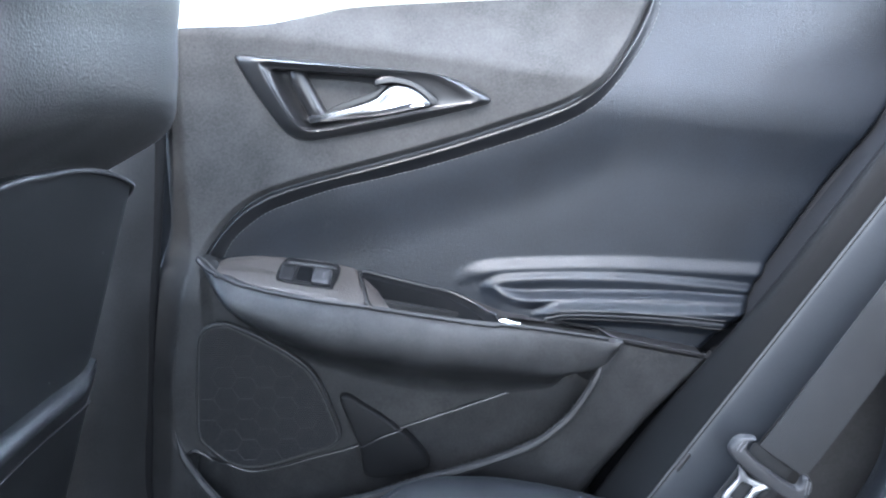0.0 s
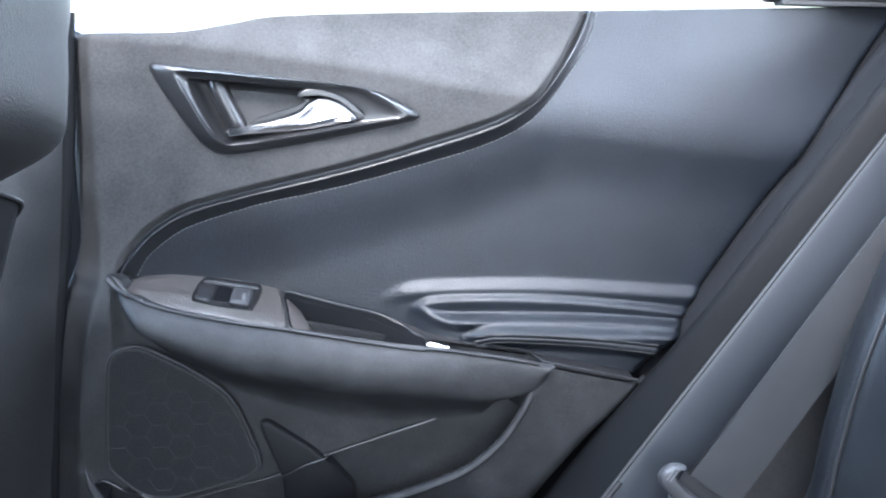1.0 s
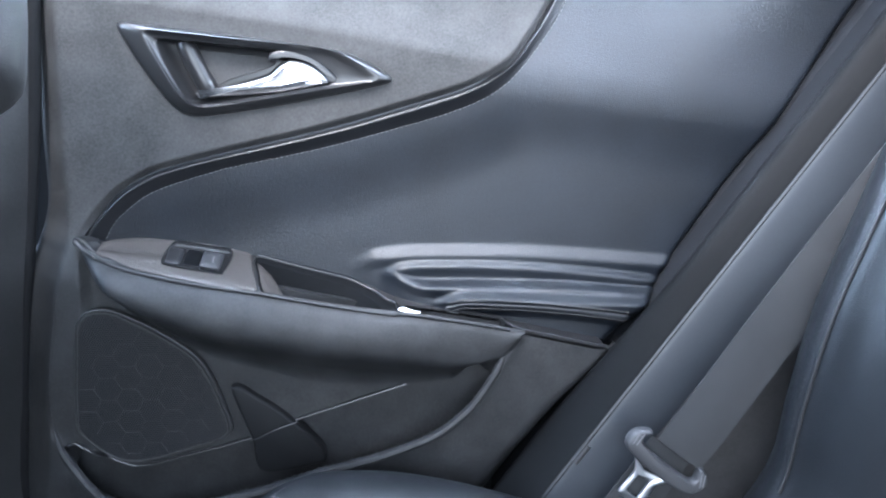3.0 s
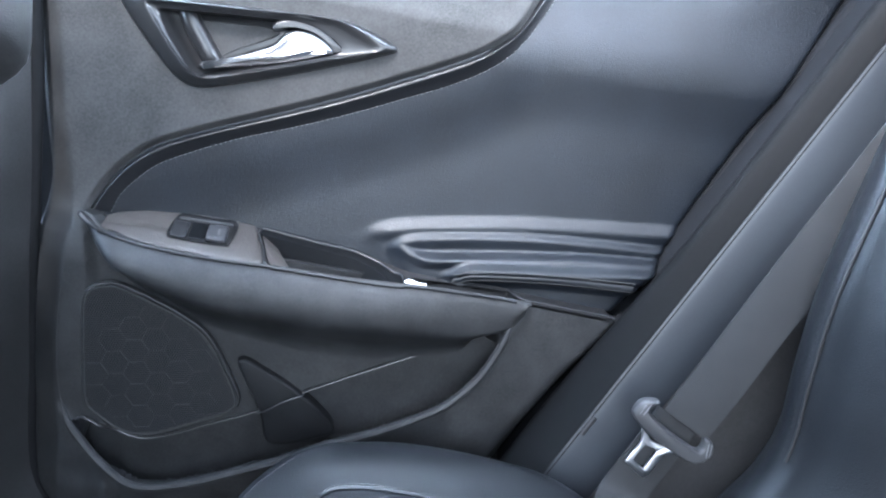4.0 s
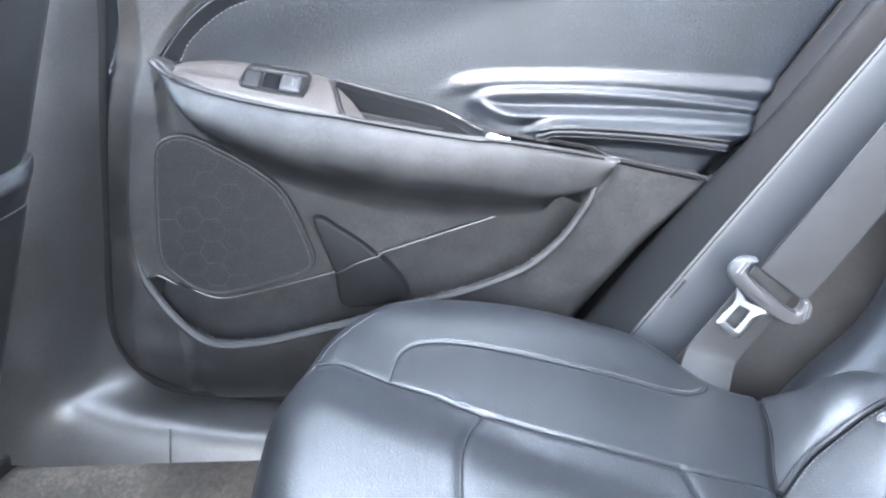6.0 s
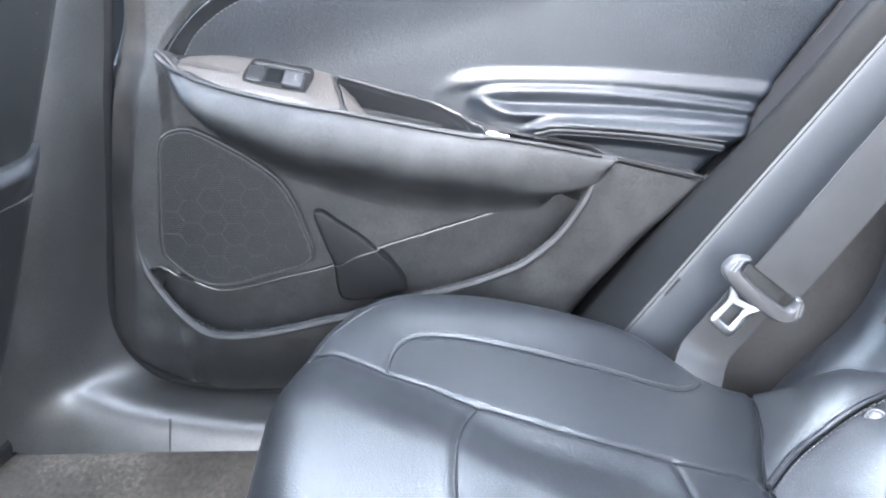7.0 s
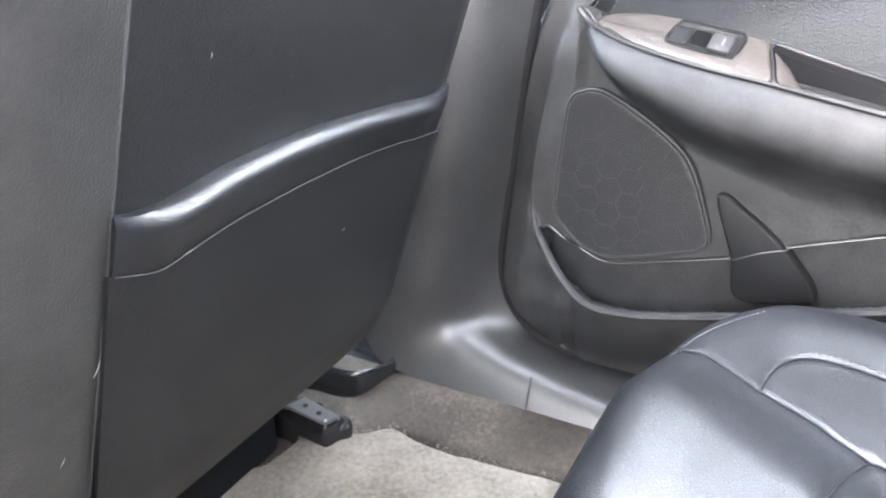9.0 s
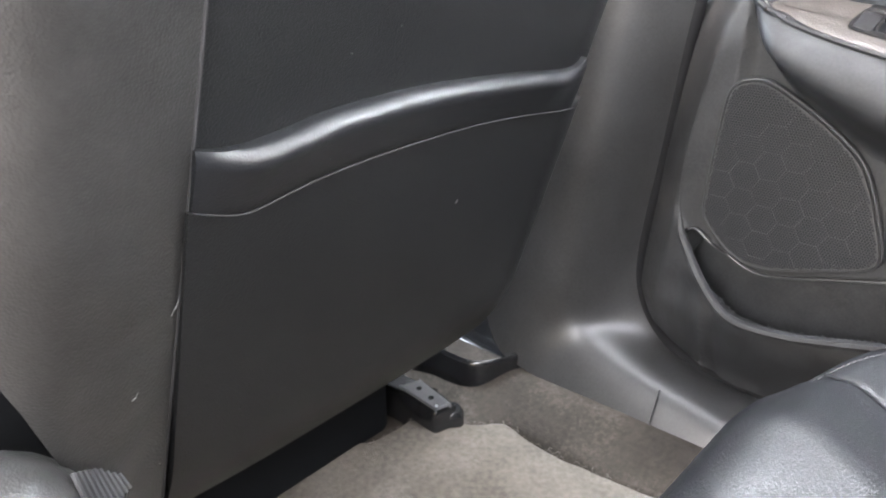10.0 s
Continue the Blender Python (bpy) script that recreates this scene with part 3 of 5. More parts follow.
# seams, piping and stitches
sc = even(spline(STITCH), step=0.006)
rc = even(spline(RIDGE), n=len(sc) - 1)
rows = []
for f, lift in ((0.02, 0.006), (0.07, 0.001), (0.12, -0.0028), (0.17, -0.0054), (0.22, -0.0070), (0.28, -0.0077), (0.34, -0.0074), (0.50, -0.0050), (0.75, -0.0020), (0.93, -0.0006), (1.0, 0.0), (1.05, 0.002)):
    q = rc * (1 - f) + sc * f
    rows.append(np.stack([q[:, 0], insert_face(q[:, 0], q[:, 1]) + lift, q[:, 1]], 1))
part("ridge_band", sheet(np.array(rows), (0, 0.002, 0)), LEATHER, door, "rolled leather band along the insert")
tagged(part("stitching", stitches(np.stack([sc[:, 0], insert_face(sc[:, 0], sc[:, 1]) - 0.001, sc[:, 1]], 1)), THREAD_PALE, door, "grey stitching along the insert"), kind="stuff")
px = np.arange(0.192, 0.424, 0.004)
for c in (0.0068, -0.0064):
    pz = pad_line(px) + c
    part("pad_seam", tube(np.stack([px, insert_face(px, pz) - 0.0002, pz], 1), 0.0009, 6), TRIM, door)
    tagged(part("stitching", stitches(np.stack([px, insert_face(px, pz) - 0.0008, pz], 1), length=0.0022, gap=0.0014), THREAD, door), kind="stuff")
part("pad_seam", tube(np.stack([px, insert_face(px, pad_line(px)) - 0.0004, pad_line(px)], 1), 0.0013, 6), PIPING, door)
sx = np.arange(0.160, 0.394, 0.006)
shelf_front, shelf_back = arm_lip(sx) - 0.0015, arm_back(sx) - 0.0005
shelf = [np.stack([sx, hard_face(sx, shelf_front) * (1 - k) + (insert_face(sx, shelf_back) + 0.004) * k, shelf_front * (1 - k) + shelf_back * k], 1) for k in np.linspace(0, 1, 6)]
part("panel_shelf", sheet(np.array(shelf), (0, 0, -0.004)), TRIM, door, "narrow black ledge under the elbow pad")
ax = np.arange(0.19, 0.40, 0.01)
part("panel_joint", tube(np.stack([ax, hard_face(ax, arm_lip(ax) - 0.002) - 0.001, arm_lip(ax) + 0.001], 1), 0.0018, 6), TRIM, door)

# inner handle
def frame_loop(outer, inner, k, y):
    q = outer * (1 - k) + inner * k
    return np.stack([q[:, 0], np.full(120, y), q[:, 1]], 1)


bowl = BEZEL_IN + (np.array((-0.04, 0.695)) - BEZEL_IN) * 0.5
profile = [frame_loop(BEZEL_OUT, BEZEL_CREST, k, y) for k, y in ((0.0, 0.006), (0.0, -0.001), (0.06, -0.0034), (0.25, -0.0058), (0.5, -0.0085), (0.75, -0.0106), (0.9, -0.0116), (1.0, -0.0120))]
profile += [frame_loop(BEZEL_CREST, BEZEL_IN, k, y) for k, y in ((0.12, -0.0116), (0.28, -0.0098), (0.5, -0.0080), (0.8, -0.0072), (1.0, -0.0062))]
profile += [frame_loop(BEZEL_IN, bowl, k, y) for k, y in ((0.04, -0.003), (0.09, 0.004), (0.16, 0.0105), (0.26, 0.0145), (0.5, 0.017), (1.0, 0.018))]
handle = part("handle_bezel", rings(profile), BEZEL, door, "satin black pointed handle surround")
rib = spline([(-0.1115, 0.016, 0.7270), (-0.1085, 0.0120, 0.7190), (-0.1030, 0.0110, 0.7060), (-0.0950, 0.0115, 0.6890), (-0.0890, 0.0125, 0.6770), (-0.086, 0.017, 0.671)], 8)
part("well_wall", tube(rib, 0.0112, 14), BEZEL, handle, "rounded side of the finger well")
well_plate = even(spline([(-0.104, 0.7135), (-0.097, 0.7155), (-0.03, 0.7105), (-0.012, 0.706), (-0.016, 0.699), (-0.06, 0.684), (-0.082, 0.6745), (-0.089, 0.680)], 6, True), n=72, closed=True)
part("finger_well", rings([np.stack([q[:, 0], np.full(72, y), q[:, 1]], 1) for q, y in ((well_plate, 0.021), (well_plate, 0.0145), (well_plate + (well_plate.mean(0) - well_plate) * 0.04, 0.0135))], flat=True), PLASTIC, handle, "grained plastic finger well")
lever = even(spline([(-0.099, 0.6705), (-0.094, 0.6625), (-0.05, 0.666), (-0.01, 0.6705), (0.028, 0.678), (0.050, 0.683), (0.045, 0.692), (0.028, 0.704), (0.008, 0.708), (-0.006, 0.702), (-0.018, 0.692), (-0.05, 0.682)], 8, True), n=96, closed=True)
lev_y = lambda x, z: 0.006 - 0.012 * smoothstep(-0.10, 0.02, x)  # noqa: E731
part("handle_lever", on_face(lever, lev_y, [(0, -0.008), (0, -0.002), (0.0012, 0.0008), (0.003, 0.0026), (0.0055, 0.0042), (0.0085, 0.0052)], cap_start=True), SILVER, handle, "bright silver door lever")
collar = even(spline([(-0.0165, 0.7060), (-0.0155, 0.7140), (-0.004, 0.7185), (0.012, 0.7178), (0.0375, 0.7090), (0.0560, 0.6930), (0.0620, 0.6850), (0.0510, 0.6812), (0.0420, 0.6905), (0.0275, 0.7015), (0.0076, 0.7068), (-0.0072, 0.7060)], 8, True), n=80, closed=True)
part("lever_collar", on_face(collar, flat(-0.0025), [(0, -0.016), (0, 0.0), (0.0008, 0.0022), (0.0022, 0.0034), (0.0038, 0.0036)]), BEZEL, handle, "black collar round the lever's root")

# window switch
up = (0, -0.72, 0.69)
plate = even(spline([(-0.212, 0.4925), (-0.176, 0.4942), (-0.144, 0.491), (-0.1, 0.4855), (-0.062, 0.477), (-0.049, 0.4725), (-0.042, 0.460), (-0.037, 0.4500), (-0.105, 0.4625), (-0.163, 0.476), (-0.197, 0.4885)], 8, True), n=96, closed=True)
part("switch_plate", on_face(inset(plate, -0.002), arm_top_face, [(0, -0.002), (0, 0.001), (0.001, 0.002), (0.003, 0.0022)], up), PLATE, door, "taupe honeycomb-textured switch plate")
bz = even(spline([(-0.142, 0.483), (-0.137, 0.4895), (-0.128, 0.491), (-0.078, 0.4825), (-0.068, 0.479), (-0.067, 0.473), (-0.073, 0.4635), (-0.079, 0.4625), (-0.135, 0.473), (-0.143, 0.477)], 6, True), n=72, closed=True)
bezel = part("window_switch", on_face(bz, arm_top_face, [(0, 0.001), (0.0005, 0.0038), (0.002, 0.0042), (0.0035, 0.0036), (0.004, 0.0027)], up), GLOSS, door, "black window switch with grey key")


def quad_on(pts, steps):
    p = np.array(pts, float)
    soft = [p[i] + (p[j] - p[i]) * k for i in range(4) for j, k in (((i - 1) % 4, 0.14), ((i + 1) % 4, 0.14))]
    return on_face(even(spline(soft, 4, True), n=40, closed=True), arm_top_face, steps, up)


part("rocker_end", quad_on([(-0.138, 0.4868), (-0.1205, 0.4840), (-0.1225, 0.4722), (-0.139, 0.4755)], [(0, 0.001), (0.0004, 0.0044), (0.002, 0.0052)]), TRIM, bezel, "raised dark end of the key")
part("rocker", quad_on([(-0.117, 0.4835), (-0.100, 0.4805), (-0.102, 0.4685), (-0.119, 0.4715)], [(0, 0.001), (0, 0.0032), (0.002, 0.0037)]), CUP, bezel, "dark sunken half of the key")
part("rocker_key", quad_on([(-0.098, 0.4805), (-0.076, 0.4765), (-0.078, 0.4645), (-0.100, 0.4685)], [(0, 0.002), (0.0005, 0.0075), (0.0025, 0.009)]), TONGUE, bezel, "grey window key with a small white mark")
part("key_mark", quad_on([(-0.0865, 0.4745), (-0.0835, 0.474), (-0.084, 0.4695), (-0.087, 0.470)], [(0, 0.0088), (0.0004, 0.0096)]), LINT, bezel, "small white window symbol")

# pull cup and its bright end
cup_loops = []
for d, dy, dz in ((0, -0.001, 0.001), (0.001, -0.0022, 0.0022), (0.003, -0.001, 0.0), (0.005, 0.004, -0.014), (0.008, 0.010, -0.04), (0.012, 0.012, -0.045)):
    q = inset(cup_out, d)
    cup_loops.append(np.stack([q[:, 0], arm_top_face(q[:, 0], q[:, 1]) + dy, q[:, 1] + dz], 1))
part("pull_cup", rings(cup_loops), CUP, door, "deep black pull cup in the armrest")
wall = []
for v in np.linspace(0, 1, 9):
    e0, e1 = np.array((-0.0415, 0.4695)), np.array((-0.029, 0.4475))
    p = e0 + (e1 - e0) * v
    k = np.linspace(0, 1, 8)
    w = (0.006 + 0.016 * v) * k
    wall.append(np.stack([p[0] + 0.002 + w, float(arm_top_face(p[0], p[1])) + 0.001 + 0.016 * k**1.5, p[1] - 0.001 - 0.008 * k**1.5], 1))
part("cup_wall", sheet(np.array(wall), (-0.0006, 0.002, 0)), PLATE, door, "sloping satin wall of the pull cup")
chip = even(spline([(0.129, 0.4222), (0.1350, 0.4256), (0.147, 0.4224), (0.157, 0.4192), (0.142, 0.4187)], 5, True), n=40, closed=True)
rim_c = np.vstack([cup_out, cup_out[:1]])
part("cup_rim", tube(np.stack([rim_c[:, 0], arm_top_face(rim_c[:, 0], rim_c[:, 1]) - 0.0020, rim_c[:, 1] + 0.0024], 1)[:-1], 0.0018, 8, closed=True), TRIM, door, "thin satin rim round the pull cup")
part("cup_trim", on_face(chip, lambda x, z: -0.046 + 0.8 * (np.asarray(z) - 0.4183), [(0, -0.004), (0, 0.001), (0.0006, 0.0018), (0.0016, 0.002)], (0, -0.85, 0.52)), SILVER, door, "small bright trim at the cup's end")

part("door_core", block((-0.296, 0.036, 0.07), (0.36, 0.075, 0.70), 0.004), JAMB, door)

# speaker grille
GR = even(spline([(-0.2475, 0.375), (-0.245, 0.397), (-0.240, 0.409), (-0.228, 0.417), (-0.206, 0.419), (-0.172, 0.403), (-0.141, 0.384), (-0.113, 0.362), (-0.097, 0.339), (-0.082, 0.300), (-0.073, 0.270), (-0.076, 0.256), (-0.090, 0.2475), (-0.116, 0.2395), (-0.165, 0.225), (-0.193, 0.2225), (-0.219, 0.231), (-0.246, 0.256), (-0.2545, 0.275), (-0.2515, 0.333)], 6, True), n=120, closed=True)
grille = part("speaker_grille", on_face(GR, lambda x, z: np.full(np.shape(x), -0.0225), [(-0.0015, -0.004), (-0.001, 0.0015), (0.0005, 0.0025), (0.002, 0.0012), (0.003, 0.0036)]), MESH, door, "black perforated speaker grille with hexagon pattern")
inside_gr = within(inset(GR, 0.0045))
hexes = []
R = 0.0165
for i in range(-8, 9):
    for j in range(-8, 9):
        cx, cz = -0.165 + R * 1.5 * i, 0.32 + R * math.sqrt(3) * (j + 0.5 * (i % 2))
        for k in range(3):
            a, b = (k * math.pi / 3, (k + 1) * math.pi / 3)
            p, q = np.array((cx + R * math.cos(a), cz + R * math.sin(a))), np.array((cx + R * math.cos(b), cz + R * math.sin(b)))
            if inside_gr(p) and inside_gr(q) and math.hypot(*(p + q) / 2 - np.array((-0.165, 0.31))) < 0.082:
                hexes.append(tube([(p[0], -0.0262, p[1]), (q[0], -0.0262, q[1])], 0.0007, 5))
tagged(part("hexagon_ridge", merged(*hexes), HEXLINE, grille), kind="stuff")
holes = []
for i in range(70):
    for j in range(80):
        p = (-0.262 + 0.0030 * (i + 0.5 * (j % 2)), 0.216 + 0.0026 * j)
        if p[0] < -0.07 and inside_gr(p):
            holes.append(p)
dots = ([], [])
for x, z in holes:
    k = len(dots[0])
    r = 0.00125
    dots[0].extend((x + r * math.cos(a), -0.0275, z + r * math.sin(a)) for a in np.arange(5) * 2 * math.pi / 5)
    dots[1].append(tuple(range(k, k + 5)))
tagged(part("perforation", (dots[0], dots[1]), JAMB, grille), kind="stuff")

gz = np.linspace(0.06, 0.82, 60)
part("rear_edge", tube(np.stack([gap_x(gz) + 0.004, np.full(60, 0.030), gz], 1), 0.008, 8, squash=1.6), JAMB, door, "rubber-edged rear border")
# weather seal round the door
seal_pts = [(-0.262, 0.80), (-0.274, 0.66), (-0.288, 0.556), (-0.305, 0.434), (-0.321, 0.297), (-0.333, 0.185), (-0.326, 0.138), (-0.304, 0.100), (-0.270, 0.074), (-0.197, 0.059), (-0.139, 0.054), (0.1, 0.05), (0.45, 0.048)]
sp = even(spline(seal_pts, 8), step=0.01)
seal = thing("door_seal", "black rubber weather seal round the door", "seal", (-0.3, 0.0, 0.2), kind="structure")
part("bulb", tube(np.stack([sp[:, 0] - 0.004, np.full(len(sp), 0.006), sp[:, 1] - 0.003], 1), 0.0095, 10), SEAL, seal)
part("lip", tube(np.stack([sp[:, 0] - 0.0135, np.full(len(sp), -0.001), sp[:, 1] - 0.005], 1), 0.0030, 8), RUBBER, seal)
# ---------------------------------------------------------------- pillar, sill, floor
keys = [  # point at the seal, bend, edge at the carpet
    ((0.48, 0.0, 0.045), (0.48, -0.048, 0.0485), (0.48, -0.082, 0.044), (0.48, -0.096, 0.026)),
    ((-0.05, 0.0, 0.048), (-0.05, -0.046, 0.0515), (-0.05, -0.080, 0.046), (-0.05, -0.096, 0.026)),
    ((-0.139, 0.0, 0.052), (-0.145, -0.045, 0.0555), (-0.148, -0.078, 0.050), (-0.15, -0.096, 0.026)),
    ((-0.197, 0.0, 0.056), (-0.210, -0.044, 0.062), (-0.215, -0.076, 0.056), (-0.22, -0.096, 0.026)),
    ((-0.270, 0.0, 0.070), (-0.290, -0.043, 0.075), (-0.300, -0.075, 0.068), (-0.31, -0.096, 0.026)),
    ((-0.304, 0.0, 0.096), (-0.340, -0.042, 0.093), (-0.352, -0.074, 0.082), (-0.37, -0.097, 0.026)),
    ((-0.326, 0.0, 0.134), (-0.368, -0.054, 0.104), (-0.385, -0.074, 0.098), (-0.43, -0.098, 0.030)),
    ((-0.334, 0.0, 0.18), (-0.378, -0.060, 0.145), (-0.402, -0.080, 0.132), (-0.48, -0.100, 0.060)),
    ((-0.328, 0.0, 0.25), (-0.366, -0.058, 0.24), (-0.402, -0.085, 0.23), (-0.52, -0.100, 0.20)),
    ((-0.321, 0.0, 0.30), (-0.354, -0.055, 0.30), (-0.39, -0.085, 0.30), (-0.52, -0.100, 0.30)),
    ((-0.305, 0.0, 0.44), (-0.333, -0.050, 0.44), (-0.37, -0.082, 0.44), (-0.50, -0.100, 0.44)),
    ((-0.288, 0.0, 0.56), (-0.315, -0.045, 0.56), (-0.35, -0.075, 0.56), (-0.48, -0.090, 0.56)),
    ((-0.268, 0.0, 0.76), (-0.295, -0.040, 0.76), (-0.33, -0.065, 0.76), (-0.44, -0.080, 0.76)),
    ((-0.245, 0.0, 1.08), (-0.265, -0.060, 1.08), (-0.30, -0.085, 1.08), (-0.38, -0.100, 1.08)),
]
strands = [spline([k[i] for k in keys], 8) for i in range(4)]
rows = np.array([spline([s[i] for s in strands], 5) for i in range(len(strands[0]))])
for _ in range(14):
    rows[1:-1, 1:-1] += 0.5 * ((rows[:-2, 1:-1] + rows[2:, 1:-1] + rows[1:-1, :-2] + rows[1:-1, 2:]) / 4 - rows[1:-1, 1:-1])
solo("pillar_and_sill_trim", sheet(np.array(rows), (-0.006, 0.012, -0.006)), SILL, "grained black pillar and sill trim", "trim", "structure")
solo("sill_joint", tube([(-0.2535, -0.0795, 0.0665), (-0.2535, -0.088, 0.048), (-0.2535, -0.0965, 0.027)], 0.0011, 6), RUBBER, "dark joint line across the sill trim", "trim", "structure")

fy = np.r_[np.linspace(-0.090, -0.21, 48), np.linspace(-0.23, -1.44, 20)]
rows = []
for x in np.linspace(-1.3, 1.3, 200):
    z = 0.027 * smoothstep(-0.19, -0.10, fy) - 0.012 * smoothstep(-0.15, -0.19, fy)
    z = z - 0.016 * np.exp(-(((fy + 0.179) / 0.007) ** 2)) * float(smoothstep(-0.41, -0.38, x))
    z = z + 0.004 * np.array([noise.noise((x * 9, v * 9, 0)) for v in fy]) * smoothstep(-0.1, -0.14, fy)
    rows.append(np.stack([np.full(len(fy), x), fy, z], 1))
solo("floor", sheet(np.array(rows), (0, 0, -0.02)), CARPET, "worn grey-brown moulded carpet", "carpet", "structure")
MATLINE = [(-0.18, -0.178), (-0.2069, -0.180), (-0.2724, -0.186), (-0.3374, -0.190), (-0.3887, -0.181), (-0.4063, -0.186), (-0.4286, -0.2105), (-0.445, -0.214), (-0.4555, -0.222), (-0.4600, -0.240), (-0.4880, -0.2451), (-0.489, -0.2701), (-0.4943, -0.3074), (-0.5128, -0.3261), (-0.5348, -0.3588), (-0.545, -0.433), (-0.55, -0.60), (-0.40, -0.66), (-0.1, -0.66), (-0.02, -0.60), (-0.02, -0.2)]
mo = even(spline(MATLINE, 8, True), n=200, closed=True)
mo = mo + np.array([[0.0025 * noise.noise((p[0] * 40, p[1] * 40, 1)), 0.0025 * noise.noise((p[0] * 40, p[1] * 40, 7))] for p in mo])


def mat_height(x, y):
    return np.array([0.003 + 0.004 * noise.noise((a * 11, b * 11, 3)) for a, b in zip(x, y)])


loops = []
for d, h in ((0.001, -0.018), (0.0, -0.001), (0.002, 0.003), (0.006, 0.0045), (0.012, 0.0048), (0.02, 0.005)):
    q = inset(mo, d)
    loops.append(np.stack([q[:, 0], q[:, 1], mat_height(q[:, 0], q[:, 1]) + h], 1))
mat = solo("floor_mat", rings(loops), MAT, "light grey carpeted floor mat", "floor mat")
fibres = []
for k in range(260):
    p = mo[random.randrange(len(mo))]
    if p[0] > -0.18 or p[1] < -0.34:
        continue
    a, reach = random.uniform(0, 2 * math.pi), random.uniform(0.003, 0.008)
    c = np.array((p[0] + random.uniform(-0.004, 0.004), p[1] + random.uniform(-0.003, 0.003)))
    h = float(mat_height(c[:1], c[1:])[0]) + 0.003
    fibres.append(tube([(c[0], c[1], h), (c[0] + 0.5 * reach * math.cos(a), c[1] + 0.5 * reach * math.sin(a), h + 0.002), (c[0] + reach * math.cos(a), c[1] + reach * math.sin(a), h - 0.001)], [0.0005, 0.0005, 0.0003], 4, up=(0.1, 0.1, 1)))
tagged(part("fringe", merged(*fibres), MAT, mat, "frayed pale edge fibres"), kind="stuff")

# ---------------------------------------------------------------- front seat
fseat = thing("front_seat", "black leather front seat seen from behind", "car seat", (-0.5, -0.42, 0.0))


def lean(z):
    return -0.278 + 0.33 * (z - 0.465)


def seat_x(y, z, off=0.0):
    """How far back the seat's rear face lies."""
    y, z = np.asarray(y, float), np.asarray(z, float)
    x = lean(z) + off
    r = np.maximum(0, y + 0.262)
    x = x - 5.0 * r * r - 0.15 * r
    b = np.maximum(0, 0.24 - z)
    return x - 4.0 * b * b


arch = line_of([(-0.66, 0.640), (-0.60, 0.662), (-0.504, 0.671), (-0.445, 0.669), (-0.383, 0.664), (-0.312, 0.650), (-0.243, 0.628), (-0.205, 0.606), (-0.17, 0.57)])
foot = line_of([(-0.66, 0.176), (-0.6, 0.172), (-0.51, 0.156), (-0.43, 0.156), (-0.32, 0.163), (-0.26, 0.182), (-0.22, 0.215), (-0.195, 0.26), (-0.17, 0.32)])


def back_rows(ys, lo, hi, nv, off):
    out = []
    for y in ys:
        z = np.linspace(lo(y), hi(y), nv)
        out.append(np.stack([seat_x(np.full(nv, y), z, off), np.full(nv, y), z], 1))
    return np.array(out)


ys = np.linspace(-0.634, -0.172, 72)
part("back_panel", sheet(back_rows(ys, foot, arch, 70, 0.0), (-0.02, 0, 0)), SEAT_PANEL, fseat, "black vinyl rear panel")
pa = np.linspace(-0.620, -0.195, 60)
part("panel_piping", tube([(float(seat_x(q, arch(q))) + 0.0015, q, float(arch(q)) - 0.002) for q in pa], 0.0019, 8, up=(1, 0, 0)), RUBBER, fseat, "piped upper edge of the rear panel")
dip = line_of([(-0.622, 0.4735), (-0.611, 0.4700), (-0.600, 0.4682), (-0.5836, 0.4680), (-0.5617, 0.4705), (-0.5385, 0.4742), (-0.5085, 0.4760), (-0.4754, 0.4764), (-0.4437, 0.4757), (-0.402, 0.4728), (-0.345, 0.4675), (-0.305, 0.4625), (-0.285, 0.4605), (-0.268, 0.461), (-0.252, 0.469)])
hem = line_of([(-0.622, 0.4385), (-0.605, 0.4320), (-0.590, 0.4277), (-0.5788, 0.4282), (-0.5596, 0.4317), (-0.5392, 0.4348), (-0.5082, 0.4372), (-0.4741, 0.4384), (-0.4303, 0.4384), (-0.3871, 0.4372), (-0.3372, 0.4330), (-0.2834, 0.4262), (-0.252, 0.424)])
py = np.linspace(-0.6215, -0.256, 90)
pocket = part("seat_pocket", sheet(back_rows(np.linspace(-0.6235, -0.215, 82), lambda y: float(foot(y)) + 0.004, lambda y: float(hem(min(y, -0.252))), 50, 0.0075), (-0.006, 0, 0)), SEAT_PANEL, fseat, "flat black leather map pocket")
rows = []
for y in py:
    v = np.linspace(0, 1, 26)
    z = hem(y) + (dip(y) - hem(y)) * v
    full = float(smoothstep(-0.6225, -0.575, y) * smoothstep(-0.254, -0.31, y))
    puff = 0.007 + (0.002 + 0.012 * full) * v**0.8 - (0.003 + 0.010 * full) * np.maximum(0, (v - 0.66) / 0.34) ** 2.2
    rows.append(np.stack([seat_x(np.full(26, y), z, 0.0) + puff, np.full(26, y), z], 1))
part("pocket_hem", sheet(np.array(rows), (-0.010, 0, 0.001)), LEATHER, pocket, "padded elastic hem of the pocket")
part("hem_seam", tube([(seat_x(y, hem(y)) + 0.0095, y, hem(y)) for y in py], 0.0005, 5, up=(1, 0, 0)), RUBBER, pocket)


# wing of the seat back on the tunnel side
def wing_roll(w):
    return 0.004 + 0.012 * np.sin(np.minimum(1, w * 2.6) * math.pi / 2) - 0.62 * np.maximum(0, w - 0.40) ** 2


